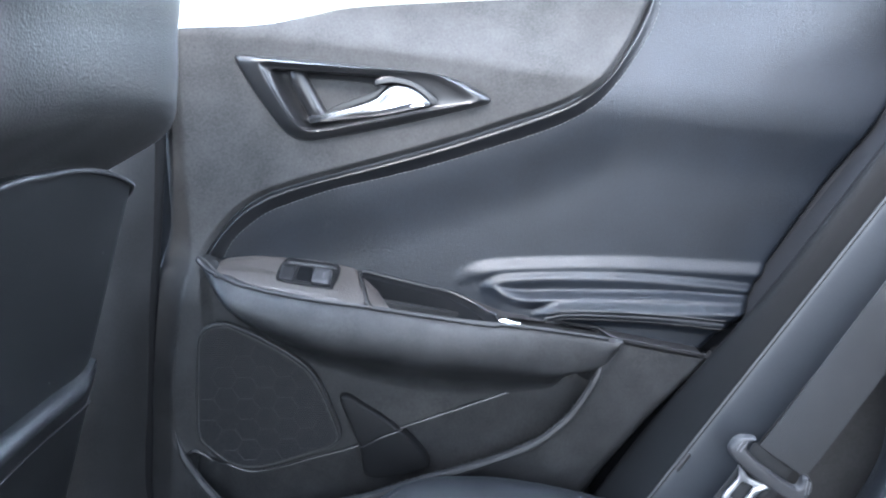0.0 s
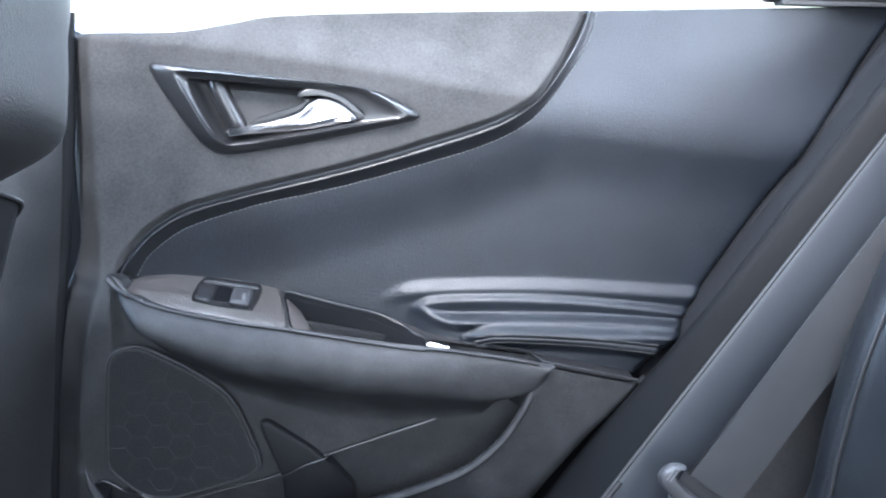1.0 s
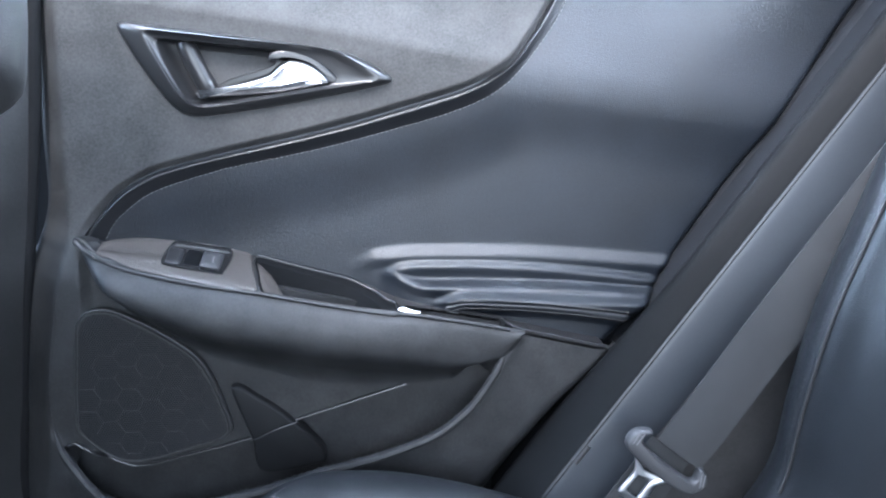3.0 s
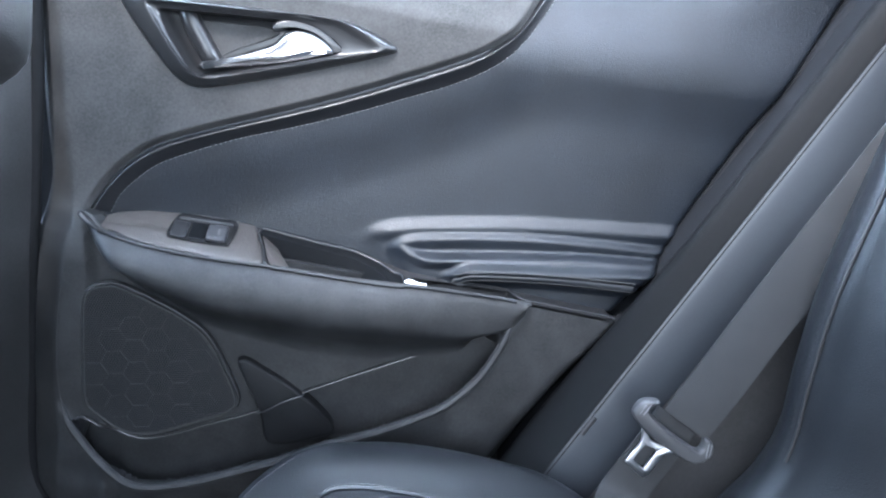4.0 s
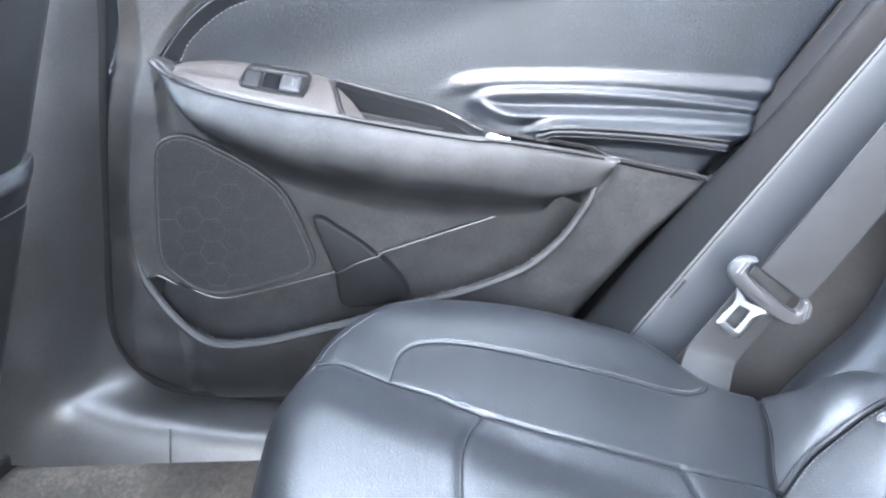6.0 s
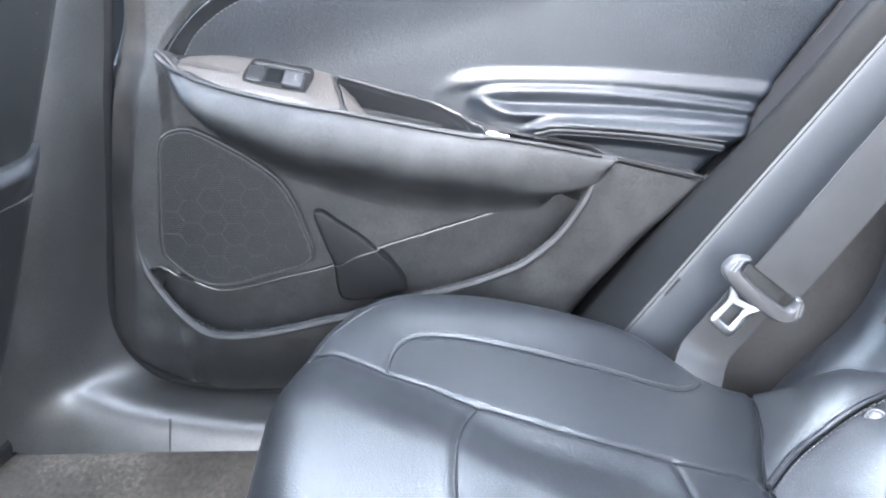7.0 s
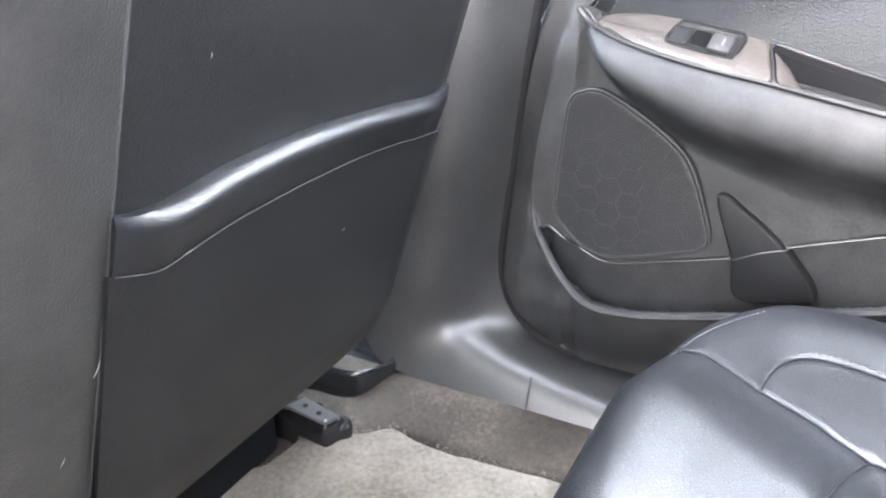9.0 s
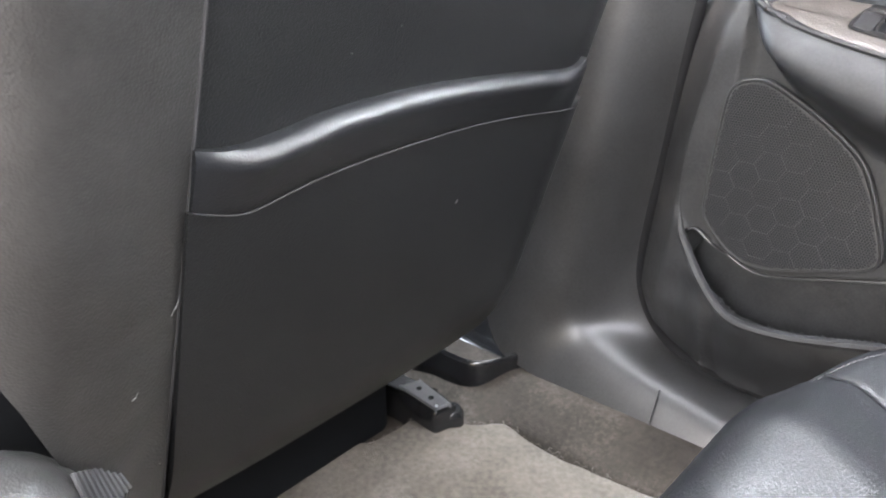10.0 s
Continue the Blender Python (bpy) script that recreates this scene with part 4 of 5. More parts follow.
rows = []
for z in np.linspace(0.14, 0.90, 140):
    w = np.linspace(0, 1, 26)
    y = -0.6225 - 0.17 * w
    roll = wing_roll(w)
    b = max(0.0, 0.22 - z)
    zw = np.maximum(z, 0.14 + 0.15 * smoothstep(0.22, 0.40, w) + 0.09 * smoothstep(0.36, 0.62, w) + 0.05 * smoothstep(0.6, 1.0, w)) if z < 0.45 else np.full(26, z)
    crease_in = np.array([0.0016 * noise.noise((p * 26, q * 26, 2.0)) + 0.0006 * noise.noise((p * 80, q * 80, 5.0)) for p, q in zip(y, zw)]) * smoothstep(0.0, 0.15, w)
    rows.append(np.stack([lean(zw) + roll + crease_in - 3 * b * b * (zw < 0.3), y + 0.028 * (zw - 0.45), zw], 1))
part("side_wing", sheet(np.array(rows), (-0.03, 0.01, 0)), SEAT_SIDE, fseat, "creased leather side wing")
seam = [(lean(z) + 0.003, -0.6215 + 0.028 * (z - 0.45), z) for z in np.linspace(0.16, 0.66, 40)]
part("wing_piping", tube(seam, 0.0016, 8, up=(1, 0, 0)), RUBBER, fseat)

# padded shoulder of the seat back above the rear panel
rows = []
for a in np.linspace(0, 1, 46):
    z = 0.585 + 0.40 * a
    w = np.linspace(-1, 1, 60)
    half = 0.24 - 0.03 * smoothstep(0.80, 0.98, z)
    y = -0.432 + half * w
    rise = z - arch(np.minimum(y, -0.2))
    over = 0.040 * smoothstep(-0.004, 0.045, rise) + 0.20 * max(0.0, 0.76 - z) * smoothstep(0.0, 0.06, rise) - 1.3 * max(0.0, z - 0.72) ** 2
    round_ = 0.16 * np.abs(w) ** 6
    rows.append(np.stack([lean(z) - 0.012 + over - round_, y, np.full(60, z)], 1))
part("shoulder", sheet(np.array(rows), (-0.05, 0, 0)), SEAT_SIDE, fseat, "padded leather top of the seat back")
# solid black block in place of the shaded hollow behind the hinge cover
part("hinge_shade_block", block((-0.54, -0.80, 0.14), (-0.40, -0.655, 0.36), 0.01), CUP, fseat)
fq = np.linspace(-0.27, -0.19, 20)
part("panel_edge", tube([(float(seat_x(q, foot(q))) + 0.002, q, float(foot(q))) for q in fq], 0.0042, 8, up=(1, 0, 0)), GLOSS, fseat, "glossy lower edge of the rear panel")
# added black block: stops light under the seat and stands for the shadow there
part("under_seat_light_block", block((-0.96, -0.70, 0.0), (-0.50, -0.272, 0.16), 0.01), CUP, fseat)
part("seat_core", block((-0.60, -0.70, 0.16), (-0.42, -0.20, 0.58), 0.05), LEATHER, fseat)
part("seat_base", block((-1.05, -0.72, 0.14), (-0.46, -0.18, 0.30), 0.05), LEATHER, fseat)

# lint and dust on the rear of the seat
bits = []
spots = [(-0.628, 0.379, 0.010, 0.9), (-0.389, 0.374, 0.005, 0.5), (-0.655, 0.33, 0.006, 0.7), (-0.56, 0.545, 0.004, 1.2)]
spots += [(random.uniform(-0.74, -0.25), random.uniform(0.22, 0.6), random.uniform(0.0006, 0.0018), random.uniform(0, 3)) for _ in range(9)]
for y, z, size, a in spots:
    x = seat_x(y, z) + (0.009 if z < 0.42 and y > -0.62 else 0.002)
    if y < -0.6225:
        w = (-0.6225 - y) / 0.17
        x = lean(z) + float(wing_roll(w)) + 0.0008
    h = size / 2
    bits.append(tube([(x, y - h * math.cos(a), z - h * math.sin(a)), (x + 0.0006, y, z), (x, y + h * math.cos(a), z + h * math.sin(a))], [0.0002, 0.0004, 0.0002], 4, up=(1, 0, 0)))
tagged(part("lint", merged(*bits), LINT, fseat, "pale specks of lint"), kind="stuff")
hinge = part("hinge_cover", rings([np.array([(-0.318 + 0.05 * math.cos(t) * math.cos(a), -0.742 + 0.058 * math.cos(t) * math.sin(a), 0.265 + 0.062 * math.sin(t)) for a in np.arange(28) * 2 * math.pi / 28]) for t in np.linspace(-1.3, 1.45, 14)]), SEAT_SIDE, fseat, "rounded leather-grained hinge cover")
for n in range(9):
    c = -0.700 + 0.0042 * n
    part("hinge_rib", tube([(-0.292 - 0.004 * n, c, 0.255), (-0.287 - 0.004 * n, c + 0.002, 0.282 - 0.002 * n), (-0.302 - 0.004 * n, c + 0.001, 0.308 - 0.004 * n)], 0.0016, 6), RUBBER, hinge)

# rail, its end bracket and covers
rail = thing("seat_rail", "black steel seat rail with a drilled grey end plate", "seat rail", (-0.5, -0.24, 0.0))


def slab(corners, levels, soft=0.004):
    """A flat piece with rounded corners: its outline at (inset, height) levels."""
    c = np.array(corners, float)
    pts = []
    for k in range(len(c)):
        for q, r in ((c[k - 1], 1), (c[(k + 1) % len(c)], 1)):
            d = q - c[k]
            pts.append(c[k] + d / np.linalg.norm(d) * soft)
    o = even(spline(pts, 3, True), n=48, closed=True)
    return rings([np.column_stack([inset(o, d), np.full(48, h)]) for d, h in levels], flat=True)


part("rail_channel", slab([(-0.95, -0.262), (-0.95, -0.218), (-0.500, -0.213), (-0.505, -0.244)], [(0, -0.01), (0, 0.034), (0.002, 0.036)]), GLOSS, rail)
part("end_foot", slab([(-0.515, -0.243), (-0.503, -0.211), (-0.438, -0.222), (-0.446, -0.253)], [(0, -0.012), (0, 0.034), (0.003, 0.0385)], 0.006), GLOSS, rail, "black moulded end cap")
part("end_lobe", slab([(-0.462, -0.232), (-0.462, -0.205), (-0.432, -0.208), (-0.432, -0.234)], [(0, -0.012), (0, 0.022), (0.004, 0.028)], 0.009), GLOSS, rail)
part("end_plate", slab([(-0.512, -0.2415), (-0.502, -0.2155), (-0.442, -0.2290), (-0.448, -0.2495)], [(0, 0.036), (0, 0.0405), (0.0008, 0.0418)], 0.002), BRACKET, rail, "grey drilled plate")
for hx, hy in ((-0.490, -0.2315), (-0.466, -0.2365)):
    part("bolt_hole", tube([(hx, hy, 0.041), (hx, hy, 0.0426)], 0.0036, 12, up=(1, 0, 0)), CUP, rail)
part("rivet", tube([(-0.4495, -0.2455, 0.041), (-0.4495, -0.2455, 0.0432)], 0.0016, 8, up=(1, 0, 0)), STEEL, rail, "bright rivet")
tc = even(spline([(-0.62, -0.152), (-0.53, -0.152), (-0.490, -0.151), (-0.466, -0.141), (-0.449, -0.112), (-0.437, -0.080), (-0.445, -0.062), (-0.50, -0.058), (-0.62, -0.060)], 8, True), n=96, closed=True)
loops = []
for d, h in ((-0.008, -0.3), (-0.004, 0.3), (-0.001, 0.85), (0.0006, 0.97), (0.0022, 1.0), (0.0040, 0.95), (0.0065, 0.78), (0.010, 0.52), (0.015, 0.28), (0.022, 0.14), (0.032, 0.10)):
    q = inset(tc, d)
    rise = 0.010 * smoothstep(-0.112, -0.070, q[:, 1]) * (d > 0.003)
    loops.append(np.column_stack([q, h * 0.047 + rise]))
cover = thing("track_cover", "glossy black dished cover beside the seat rail", "cover", (-0.52, -0.11, 0.0))
part("dish", rings(loops), GLOSS, cover)

# ---------------------------------------------------------------- rear bench
bench = thing("rear_cushion", "black leather rear seat cushion with seams", "seat cushion", (0.15, -0.5, 0.02))
EDGE = [(-0.080, -1.30), (-0.080, -0.75), (-0.080, -0.38), (-0.079, -0.315), (-0.072, -0.275), (-0.060, -0.247), (-0.046, -0.213), (-0.030, -0.184), (-0.010, -0.154), (0.02, -0.127), (0.062, -0.108), (0.122, -0.106), (0.187, -0.119), (0.25, -0.135), (0.295, -0.147), (0.325, -0.165), (0.345, -0.19), (0.365, -0.207), (0.39, -0.213), (0.43, -0.212), (0.48, -0.235), (0.50, -0.30), (0.50, -0.75), (0.50, -1.30)]
FRONT_SEAM = spline([(-0.0605, -0.262), (-0.055, -0.265), (-0.042, -0.262), (-0.029, -0.260), (-0.007, -0.271), (0.019, -0.283), (0.058, -0.298), (0.078, -0.312), (0.101, -0.325), (0.152, -0.346), (0.2, -0.360), (0.268, -0.373), (0.299, -0.377), (0.341, -0.380), (0.353, -0.384)], 8)
INSERT_SEAM = spline([(0.019, -0.283), (0.023, -0.254), (0.03, -0.231), (0.043, -0.214), (0.06, -0.207), (0.09, -0.207), (0.142, -0.217), (0.2, -0.229), (0.247, -0.237), (0.287, -0.246), (0.317, -0.247), (0.34, -0.233), (0.354, -0.214)], 8)
CROSS_SEAM = spline([(0.101, -0.325), (0.088, -0.354), (0.077, -0.404), (0.073, -0.437), (0.071, -0.483), (0.07, -0.6), (0.07, -1.25)], 10)
REAR_SEAM = spline([(0.268, -0.373), (0.269, -0.395), (0.268, -0.429), (0.265, -0.6), (0.265, -1.25)], 10)
BACK_SEAM = spline([(0.412, -0.216), (0.410, -0.226), (0.402, -0.257), (0.386, -0.301), (0.364, -0.351), (0.353, -0.384), (0.345, -0.42)], 10)
SEAMS = ((FRONT_SEAM, 0.0013, 0.0042), (INSERT_SEAM, 0.0011, 0.0036), (CROSS_SEAM, 0.0024, 0.0055), (REAR_SEAM, 0.0018, 0.0045), (BACK_SEAM, 0.0060, 0.0070))
bench_base = line_of([(-0.2, 0.264), (-0.05, 0.264), (0.05, 0.250), (0.12, 0.245), (0.19, 0.236), (0.26, 0.222), (0.33, 0.206), (0.42, 0.183), (0.52, 0.165)])


def near(line, x, y):
    """Distance of the points from a line, all at once."""
    line = even(line, step=0.004)
    a, b = line[:-1], line[1:]
    ab = b - a
    best = np.full(np.shape(x), 9.0)
    for p, d in zip(a, ab):
        t = np.clip(((x - p[0]) * d[0] + (y - p[1]) * d[1]) / (d @ d), 0, 1)
        best = np.minimum(best, np.hypot(x - p[0] - t * d[0], y - p[1] - t * d[1]))
    return best


def cushion_top(x, y):
    x, y = np.asarray(x, float), np.asarray(y, float)
    s = np.interp(x, FRONT_SEAM[:, 0], FRONT_SEAM[:, 1]) - y
    z = bench_base(x) + 0.024 * smoothstep(0.0, 0.12, s) * (1 - 0.6 * smoothstep(0.1, 0.3, x))
    z = z + 0.012 * np.exp(-(((y + 0.15) / 0.05) ** 2)) * smoothstep(-0.03, 0.05, x) * smoothstep(0.36, 0.26, x)
    hollow = smoothstep(0.0, 0.05, s) * smoothstep(0.075, 0.13, x) * smoothstep(0.275, 0.235, x)
    z = z - 0.006 * hollow
    for line, depth, wide in SEAMS:
        z = z - depth * np.exp(-((near(line, x, y) / wide) ** 2))
    return z


eb = even(spline(EDGE, 10), step=0.0035)
eb = np.array([p for k, p in enumerate(eb) if p[1] > -0.72 or k % 8 == 0])
v = np.r_[np.linspace(0, 0.25, 70), np.linspace(0.2535, 1, 200)]
bx, by = eb[:, :1], eb[:, 1:]
mid_y = np.minimum(by, -0.50)
px, py = bx + (0.19 - bx) * v, by + (mid_y - by) * v
d = np.hypot(px - bx, py - by)
front = smoothstep(-0.17, -0.30, by) * (bx < 0.2)
rr, fall = 0.018 + 0.030 * front, 0.008 + 0.024 * front
fold = 1 - np.sqrt(np.maximum(0, 1 - (1 - np.minimum(1, d / rr)) ** 2))
pz = cushion_top(px, py) - fall * fold
rows = []
for k in range(len(eb)):
    t = np.linspace(1, 0, 14)
    inn = 0.030 * t**2 - 0.011 * np.sin(math.pi * t)
    way = np.array((0.19 - bx[k, 0], mid_y[k, 0] - by[k, 0]))
    way /= np.linalg.norm(way)
    sk = np.stack([bx[k, 0] + way[0] * inn, by[k, 0] + way[1] * inn, 0.02 + (pz[k, 0] - 0.024) * (1 - t)], 1)
    rows.append(np.vstack([sk, np.column_stack([px[k], py[k], pz[k]])]))
part("cushion", sheet(np.array(rows)), SEAT_LEATHER, bench, "padded black leather")
ez = np.array([r[14] for r in rows])
part("edge_piping", tube(ez, 0.0017, 8, up=(0, 0, 1)), TRIM, bench, "thin piping along the cushion edge")
for line in (INSERT_SEAM, FRONT_SEAM, CROSS_SEAM, REAR_SEAM, BACK_SEAM):
    q = even(line, step=0.006)
    q = q[near(spline(EDGE, 10), q[:, 0], q[:, 1]) > 0.012]
    part("seam", tube(np.column_stack([q, cushion_top(q[:, 0], q[:, 1]) + 0.0004]), 0.0012, 6, up=(0, 0, 1)), JAMB, bench)
off = INSERT_SEAM[2:-8] + np.array((0.0, 0.006))
tagged(part("stitching", stitches(np.column_stack([off, cushion_top(off[:, 0], off[:, 1]) + 0.0004]), lift=(0, 0, 0.0003), r=0.0005), THREAD, bench), kind="stuff")
corner = [k for k in range(len(eb)) if eb[k, 0] < 0.0 and eb[k, 1] > -0.262]
for inward in (11,):
    tagged(part("stitching", stitches(np.array([rows[k][14 + inward] for k in corner]) + np.array((0, 0, 0.0006)), lift=(0, 0, 0.0004), r=0.0005), THREAD_PALE, bench, "pale stitching at the cushion corner"), kind="stuff")

# ---------------------------------------------------------------- rear seat back with bolster
seatback = thing("rear_seat_back", "black leather rear seat back with stitched bolster", "seat back", (0.7, -0.5, 0.1))
spine = line_of([(0.02, 0.400), (0.10, 0.415), (0.17, 0.455), (0.23, 0.505), (0.29, 0.532), (0.37, 0.541), (0.47, 0.557), (0.585, 0.590), (0.75, 0.640), (0.95, 0.705)])
SECTION = [(0.22, -0.10), (0.10, -0.12), (0.045, -0.140), (0.018, -0.165), (0.002, -0.195), (0.0, -0.222), (0.004, -0.226), (0.006, -0.232), (0.012, -0.27), (0.03, -0.315), (0.05, -0.345), (0.062, -0.355), (0.052, -0.37), (0.045, -0.42), (0.05, -0.6), (0.05, -1.35)]
sec = even(spline(SECTION, 6), step=0.012)
rows = []
for z in np.linspace(0.03, 0.80, 96):
    rows.append(np.column_stack([sec[:, 0] + float(spine(z)), sec[:, 1], np.full(len(sec), z)]))
part("bolster_and_back", sheet(np.array(rows), (0.04, 0.01, 0)), SEAT_LEATHER, seatback, "creased leather bolster")
zz = np.linspace(0.275, 0.79, 110)
line = np.column_stack([spine(zz) + 0.0015, np.full(110, -0.224), zz])
part("bolster_seam", tube(line, 0.0022, 7, up=(1, 0, 0)), TRIM, seatback)
tagged(part("stitching", stitches(line + np.array((0.0, 0.009, 0)), lift=(-0.0008, 0, 0), r=0.0009, length=0.005, gap=0.004), THREAD_PALE, seatback), kind="stuff")
PIPE = spline([(0.352, -0.385, 0.200), (0.39, -0.3494, 0.2056), (0.425, -0.3284, 0.2152), (0.455, -0.3171, 0.2296), (0.485, -0.3052, 0.2362), (0.515, -0.2964, 0.2381), (0.58, -0.283, 0.240)], 8)
CREST = spline([(0.411, -0.2185, 0.1835), (0.44, -0.2390, 0.2077), (0.455, -0.2416, 0.2192), (0.475, -0.2452, 0.2297), (0.49, -0.249, 0.2342), (0.51, -0.2558, 0.2351), (0.58, -0.262, 0.238)], 8)
first = even(BACK_SEAM[BACK_SEAM[:, 1] > -0.386], n=24)
first = np.column_stack([first, cushion_top(first[:, 0], first[:, 1]) + 0.003])
rows = []
for k, (top, foot_pt) in enumerate(zip(CREST, PIPE)):
    v = np.linspace(0, 1, 25)[:, None]
    fade = max(0.0, 1 - k / 16)
    row = top * (1 - v) + foot_pt * v
    row = row + fade * (first - (first[0] * (1 - v) + first[-1] * v))
    row = row + np.sin(math.pi * v) ** 0.8 * 0.010 * (1 - fade) * np.array((-0.45, -0.35, 0.82))
    behind = top + np.linspace(1, 0.08, 8)[:, None] * np.array((0.045, 0.050, -0.02)) - (np.linspace(1, 0.08, 8)[:, None] ** 2) * np.array((0, 0, 0.05))
    rows.append(np.vstack([behind, row]))
part("bolster_foot", sheet(np.array(rows), (0.004, 0.002, -0.010)), SEAT_LEATHER, seatback, "rounded leather foot of the bolster")
rows = []
for k, p in enumerate(PIPE):
    w = np.r_[np.linspace(0, 0.06, 16), np.linspace(0.075, 0.9, 20)]
    side = 0.02 - 0.05 * max(0.0, 1 - k / 10)
    rise = 0.007 * np.sin(math.pi * np.minimum(1, w / 0.14)) - 0.004 * np.exp(-((w / 0.006) ** 2))
    rows.append(np.column_stack([p[0] + side * w, p[1] - w, p[2] + rise - 0.06 * np.maximum(0, w - 0.14)]))
part("centre_base", sheet(np.array(rows), (0.004, 0, -0.010)), SEAT_LEATHER, seatback, "black leather foot of the centre panel")
part("lower_seam", tube(PIPE + np.array((0, 0, 0.0006)), 0.0030, 8, up=(0, 0, 1)), SEAT_LEATHER, seatback, "rolled leather piping")
part("seam_crease", tube(PIPE + np.array((-0.002, 0.0036, 0.0004)), 0.0012, 6, up=(0, 0, 1)), JAMB, seatback)
tagged(part("stitching", stitches(PIPE + np.array((0.003, -0.006, 0.0005)), length=0.003, gap=0.003, r=0.0009, lift=(0, 0, 0.0006)), THREAD, seatback), kind="stuff")
centre, toward = np.array((0.470, -0.334, 0.2335)), np.array((-0.25, -0.45, 0.857))
side_a = np.cross(toward, (0, 0, 1.0))
side_a /= np.linalg.norm(side_a)
side_b = np.cross(side_a, toward)
disc = lambda r, h: np.array([centre + toward * h + r * (math.cos(a) * side_a + math.sin(a) * side_b) for a in np.arange(24) * math.pi / 12])  # noqa: E731
part("anchor_button", rings([disc(0.0105, -0.006), disc(0.0105, 0.001), disc(0.009, 0.003), disc(0.0075, 0.0025), disc(0.006, 0.0045), disc(0.003, 0.0055)]), TONGUE, seatback, "round grey anchor button")

# ---------------------------------------------------------------- side wing beside the seat back
u_dir, w_dir = np.array((0.562, 0.827)), np.array((0.827, -0.562))


def strip(s, w):
    return np.array((0.343, 0.261)) + s * u_dir + w * w_dir


WING = [(-0.010, -0.058), (-0.0195, -0.062), (-0.0250, -0.070), (-0.0258, -0.0785), (-0.0215, -0.0850), (-0.0140, -0.0902), (-0.0072, -0.0938), (-0.0034, -0.0958), (0.0004, -0.0974), (0.0030, -0.0984), (0.0055, -0.0994), (0.0090, -0.1005), (0.02, -0.1022), (0.04, -0.104), (0.075, -0.1055)]
CLOTH_LINE = [(0.066, -0.107), (0.08, -0.109), (0.10, -0.110), (0.16, -0.112), (0.32, -0.112)]
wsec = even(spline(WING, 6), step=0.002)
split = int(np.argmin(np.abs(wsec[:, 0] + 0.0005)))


def along(section, lo=-0.24, hi=0.95, n=90):
    """Rows of a section carried along the seam of the wing."""
    out = []
    for s in np.linspace(lo, hi, n):
        q = np.array([strip(s, w) for w in section[:, 0]])
        back = 0.034 * float(smoothstep(0.28, -0.04, s)) * np.clip(-section[:, 0] / 0.0258, 0, 1)
        out.append(np.column_stack([q[:, 0], section[:, 1] + back, q[:, 1]]))
    return np.array(out)


# front of the wing's roll, coloured darker to stand for the gap's shade
solo("door_opening_trim", sheet(along(wsec[: split + 1]), (0.008, 0.010, 0)), BAND, "matt trim along the door opening, its shade in the colour", "side trim", "structure")
solo("side_wing_trim", sheet(along(wsec[split:]), (0.008, 0.012, 0)), WING_SKIN, "smooth black leather side wing", "side trim", "structure")
csec = even(spline(CLOTH_LINE, 6), step=0.01)
rows = []
for s in np.linspace(-0.24, 0.95, 70):
    q = np.array([strip(s, w) for w in csec[:, 0]])
    rows.append(np.column_stack([q[:, 0], csec[:, 1], q[:, 1]]))
solo("side_cloth", sheet(np.array(rows), (0.004, 0.010, 0)), CLOTH, "dark brown-grey cloth behind the belt", "side trim", "structure")
for w, deep in ((0.0006, -0.0979), (0.0046, -0.0994)):
    seam = np.array([strip(s, w) for s in np.linspace(-0.2, 0.9, 60)])
    solo("wing_seam", tube(np.column_stack([seam[:, 0], np.full(60, deep), seam[:, 1]]), 0.0008, 7), SEAL, "thin dark seam along the side wing", "seam", "structure")
a, b = strip(-0.011, 0.002), strip(0.016, 0.002)
clip = thing("wing_clip", "small chipped bright clip on the wing seam", "clip", (a[0], -0.1, a[1]))
part("clip_edge", tube([(a[0], -0.101, a[1]), (b[0], -0.101, b[1])], 0.0009, 6), BRACKET, clip, "bright chipped edge")
a, b = strip(-0.012, 0.006), strip(0.014, 0.006)
part("clip_body", tube([(a[0], -0.1035, a[1]), (b[0], -0.1035, b[1])], 0.0032, 8, squash=0.4), RUBBER, clip)

solo("pillar_jamb", box_room((-0.42, 0.02, 0.0), (-0.268, 0.07, 0.78)), JAMB, "dark door jamb behind the pillar trim", "jamb", "structure")

# dark jamb behind the rear edge of the door
rows = []
for z in np.linspace(0.0, 0.84, 20):
    gx = float(np.interp(z, [0.0, 0.184, 0.364, 0.476, 0.578, 0.767, 0.9], [0.145, 0.268, 0.389, 0.459, 0.530, 0.668, 0.765]))
    ex = 0.343 - 0.024 * 0.827 + (z - 0.261 - 0.024 * 0.562) * 0.562 / 0.827
    back = 0.055 + 0.05 * float(smoothstep(0.62, 0.74, z))
    rows.append(np.array([(gx - 0.05, back, z), (gx + 0.01, back + 0.004, z), (ex + 0.03, back - 0.01, z), (ex + 0.035, -0.02, z), (ex + 0.035, -0.05, z)]))
solo("door_jamb", sheet(np.array(rows), (0, 0.01, 0)), JAMB, "dark rubber-lined door jamb", "jamb", "structure")

# ---------------------------------------------------------------- seat belt
belt_set = thing("seat_belt", "black webbing seat belt with steel tongue, unfastened", "seat belt", (0.43, -0.16, 0.28))


def ribbon(path, width_dir, half, thick=0.0013):
    rows = []
    for p, w in zip(np.asarray(path, float), np.asarray(width_dir, float)):
        k = np.linspace(-1, 1, 9)
        rows.append(p + np.outer(k, w) * half + np.outer(0.002 * k * k, (0, 1, 0)))
    return sheet(np.array(rows), (0, thick, 0))


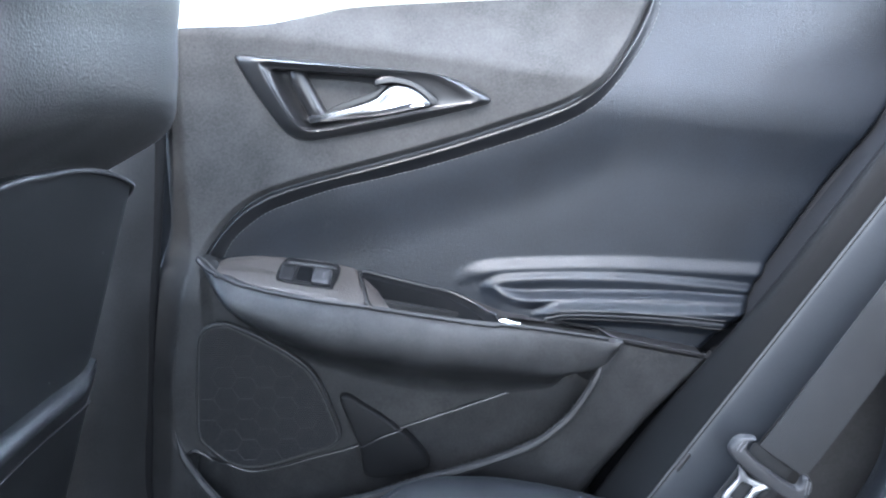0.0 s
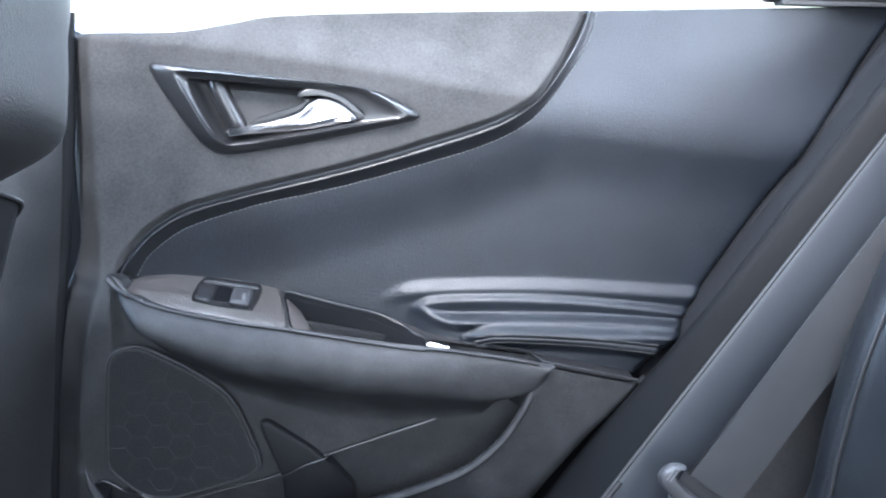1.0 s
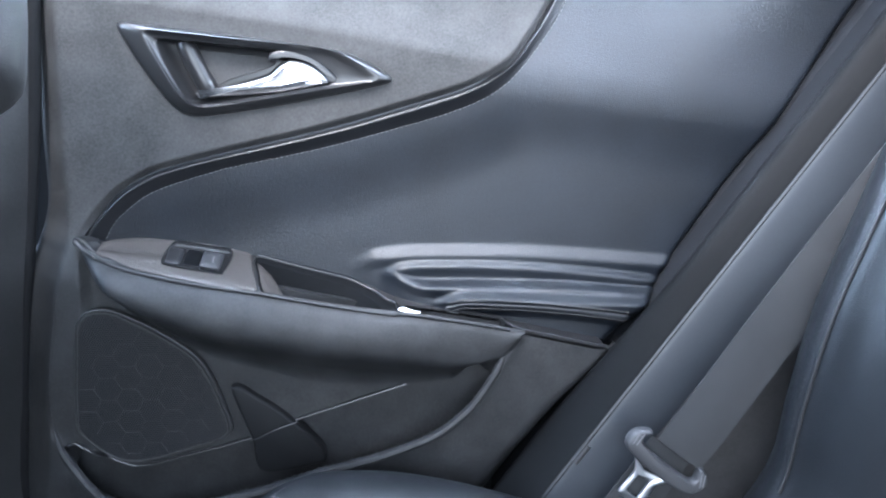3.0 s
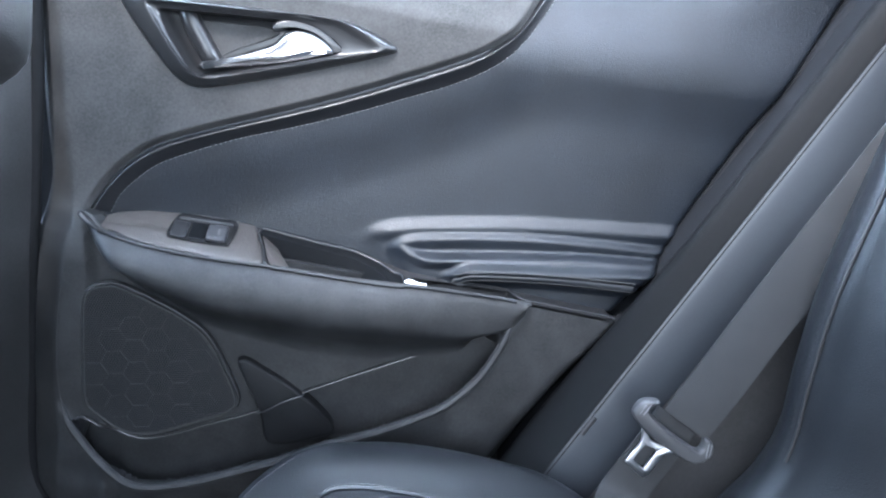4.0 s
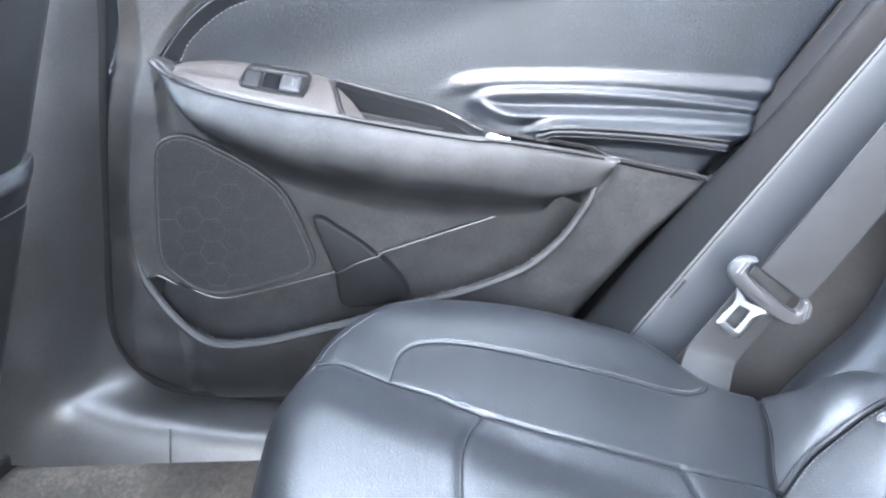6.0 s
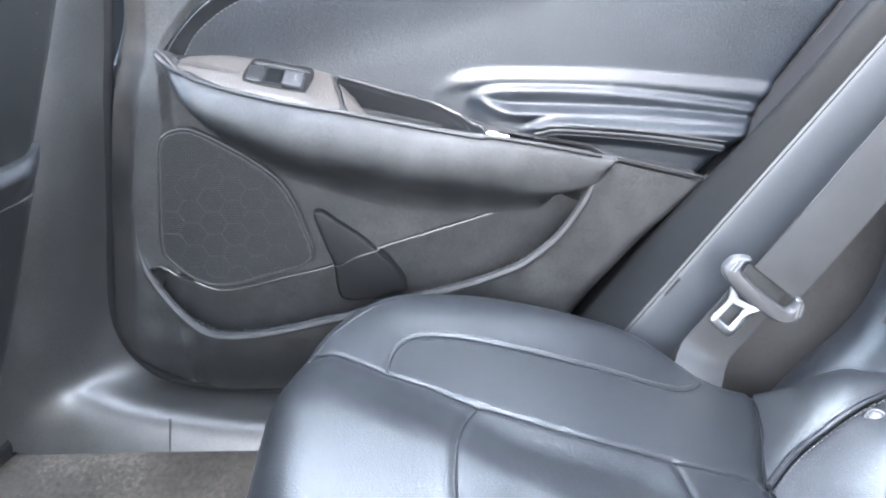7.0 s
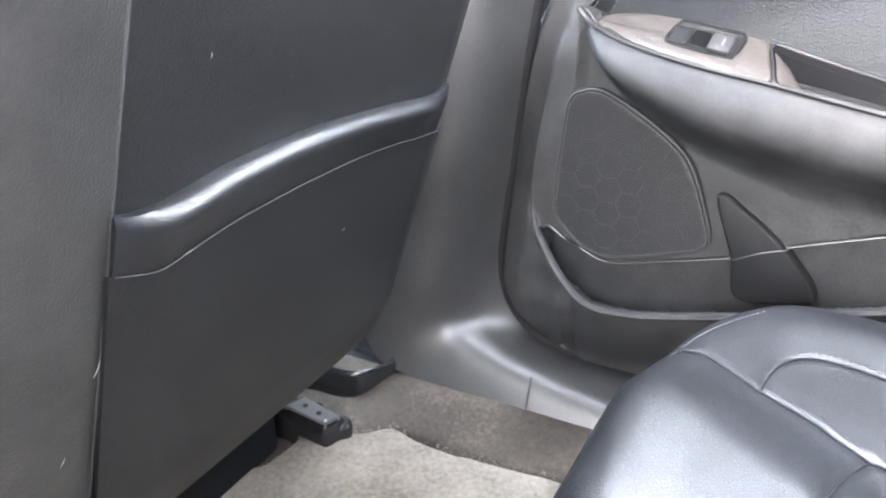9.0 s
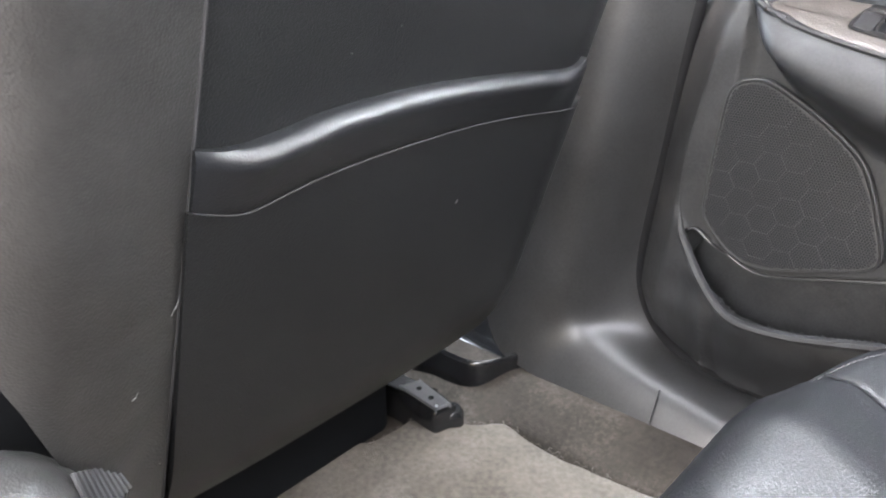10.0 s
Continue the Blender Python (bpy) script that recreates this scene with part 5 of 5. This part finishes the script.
cen = spline([(0.4405, -0.167, 0.2905), (0.470, -0.165, 0.333), (0.52, -0.158, 0.405), (0.58, -0.152, 0.492), (0.66, -0.148, 0.61), (0.76, -0.145, 0.76)], 8)
part("upper_webbing", ribbon(cen, [(0.80, -0.22, -0.56)] * len(cen), 0.030), WEB, belt_set, "ribbed black webbing")
cen = spline([(0.434, -0.158, 0.292), (0.419, -0.156, 0.262), (0.399, -0.155, 0.2295), (0.382, -0.156, 0.204), (0.374, -0.165, 0.1965), (0.366, -0.180, 0.1935), (0.357, -0.198, 0.1895)], 8)
turn = smoothstep(0.30, 0.19, cen[:, 2])[:, None]
part("lower_webbing", ribbon(cen, np.array((0.78, -0.05, -0.60)) * (1 - turn) + np.array((0.94, -0.12, -0.32)) * turn, 0.029), WEB, belt_set, "folded webbing end in front of the cushion")
TG = [(0.379, 0.303), (0.381, 0.315), (0.390, 0.323), (0.404, 0.3235), (0.4065, 0.320), (0.399, 0.3165), (0.397, 0.309), (0.406, 0.298), (0.424, 0.283), (0.445, 0.268), (0.455, 0.263), (0.459, 0.268), (0.461, 0.277), (0.4665, 0.277), (0.471, 0.268), (0.470, 0.257), (0.460, 0.2485), (0.444, 0.249), (0.420, 0.264), (0.394, 0.285)]
tg = even(spline(TG, 6, True), n=120, closed=True)
tg_y = lambda x, z: -0.163 - 0.12 * (np.asarray(x) - 0.385)  # noqa: E731
tongue = part("tongue", on_face(tg, tg_y, [(0.001, -0.006), (0, -0.003), (0.0003, 0.003), (0.0012, 0.0055), (0.0026, 0.0068)], cap_start=True, flat=True), TONGUE, belt_set, "grey plastic tongue bar")
for (ax, az), (bx_, bz_) in (((0.3845, 0.3085), (0.3905, 0.3195)), ((0.3885, 0.3070), (0.3965, 0.3205)), ((0.4625, 0.2560), (0.4640, 0.2735)), ((0.4660, 0.2570), (0.4675, 0.2720))):
    part("tongue_rib", tube([(ax, float(tg_y(ax, az)) - 0.0070, az), (bx_, float(tg_y(bx_, bz_)) - 0.0070, bz_)], 0.0009, 6), PIPING, tongue)
plate_o = even(spline([(0.3905, 0.2875), (0.3930, 0.2850), (0.3985, 0.2785), (0.4029, 0.2721), (0.4186, 0.2650), (0.4275, 0.2625), (0.4272, 0.2580), (0.417, 0.2550), (0.4084, 0.2389), (0.3996, 0.2270), (0.3940, 0.2276), (0.3782, 0.2423), (0.3757, 0.2479), (0.3892, 0.2683), (0.3912, 0.2780)], 6, True), n=100, closed=True)
hole_o = even(spline([(0.3950, 0.2662), (0.3970, 0.2665), (0.4080, 0.2612), (0.4085, 0.2590), (0.3970, 0.2385), (0.3950, 0.2382), (0.3845, 0.2465), (0.3840, 0.2488)], 6, True), n=100, closed=True)
k = int(np.argmin(np.linalg.norm(hole_o - hole_o.mean(0) - (plate_o[0] - plate_o.mean(0)) * 0.5, axis=1)))
hole_o = np.roll(hole_o, -k, 0)
if np.sum((np.roll(hole_o, -5, 0)[0] - hole_o[0]) * (np.roll(plate_o, -5, 0)[0] - plate_o[0])) < 0:
    hole_o = np.roll(hole_o[::-1], 1, 0)
pl_y = lambda q, h: np.column_stack([q[:, 0], tg_y(q[:, 0], q[:, 1]) - h, q[:, 1]])  # noqa: E731
part("steel_plate", rings([pl_y(hole_o, -0.001), pl_y(hole_o, 0.0012), pl_y(inset(hole_o, -0.0008), 0.002), pl_y(inset(plate_o, 0.001), 0.002), pl_y(plate_o, 0.0012), pl_y(plate_o, -0.001), pl_y(hole_o, -0.001)], cap=False), STEEL, tongue, "polished steel latch plate")

# ---------------------------------------------------------------- shell of the car and outdoors
solo("ceiling", merged(box_room((-1.5, -1.5, 1.10), (-0.74, 0.10, 1.14)), box_room((0.74, -1.5, 1.10), (1.5, 0.10, 1.14)), box_room((-0.74, -1.5, 1.10), (0.74, -0.62, 1.14)), box_room((-0.74, -0.18, 1.10), (0.74, 0.10, 1.14))), LINER, "pale grey cloth headliner round a glass roof", "headliner", "structure")
solo("pillar_c", box_room((0.60, 0.02, 0.83), (1.5, 0.09, 1.10)), PLASTIC, "black rear quarter trim", "trim", "structure")
solo("wall_front", box_room((-1.56, -1.5, -0.1), (-1.5, 0.1, 0.78)), PLASTIC, "dark dashboard wall", "wall", "structure")
solo("wall_rear", box_room((1.3, -1.5, -0.1), (1.36, 0.1, 0.85)), PLASTIC, "dark wall behind the bench", "wall", "structure")
solo("wall_left_front", box_room((-1.5, -1.52, -0.1), (-0.42, -1.46, 0.80)), PLASTIC, "closed front door on the far side", "wall", "structure")
solo("wall_left_rear", box_room((0.55, -1.52, -0.1), (1.3, -1.46, 0.80)), PLASTIC, "rear side panel", "wall", "structure")
solo("sill_left", box_room((-0.42, -1.52, -0.1), (0.55, -1.44, 0.05)), PLASTIC, "door sill of the open side", "sill", "structure")
solo("pillar_left", box_room((-0.48, -1.52, 0.80), (-0.42, -1.46, 1.10)), PLASTIC, "pillar of the open side", "pillar", "structure")
solo("wall_right_front", box_room((-1.5, 0.0, -0.1), (-0.45, 0.08, 0.80)), PLASTIC, "closed front door", "wall", "structure")
solo("door_skin", box_room((-0.34, 0.085, -0.05), (1.3, 0.13, 0.79)), PAINT, "painted outer door skin", "body panel", "structure")
win = thing("window_1", "clear side window above the door card", "window", (0.2, 0.07, 0.8), kind="structure")
part("pane", sheet(np.array([[(-0.30, 0.085, 0.765), (-0.26, -0.055, 1.10)], [(0.64, 0.085, 0.765), (0.60, -0.055, 1.10)]]), (0, 0.004, 0.002)), GLASS, win, smooth=False).visible_shadow = False
qt = thing("quarter_trim", "dark plastic trim at the window's rear corner", "trim", (0.6, 0.06, 0.82), kind="structure")
part("trim_cap", block((0.545, 0.03, 0.826), (0.95, 0.066, 0.90), 0.008), PLASTIC, qt)
part("trim_gap", block((0.56, 0.028, 0.8215), (0.95, 0.05, 0.827), 0.001), RUBBER, qt)

gv = [(x, y, -0.36) for x in (-400, -8, 8, 400) for y in (-400, -8, 8, 400)]
gf = [(i * 4 + j, i * 4 + j + 1, i * 4 + j + 5, i * 4 + j + 4) for i in range(3) for j in range(3)]
solo("ground", (gv, gf), ASPHALT, "grey asphalt ground", "ground", "structure", False)
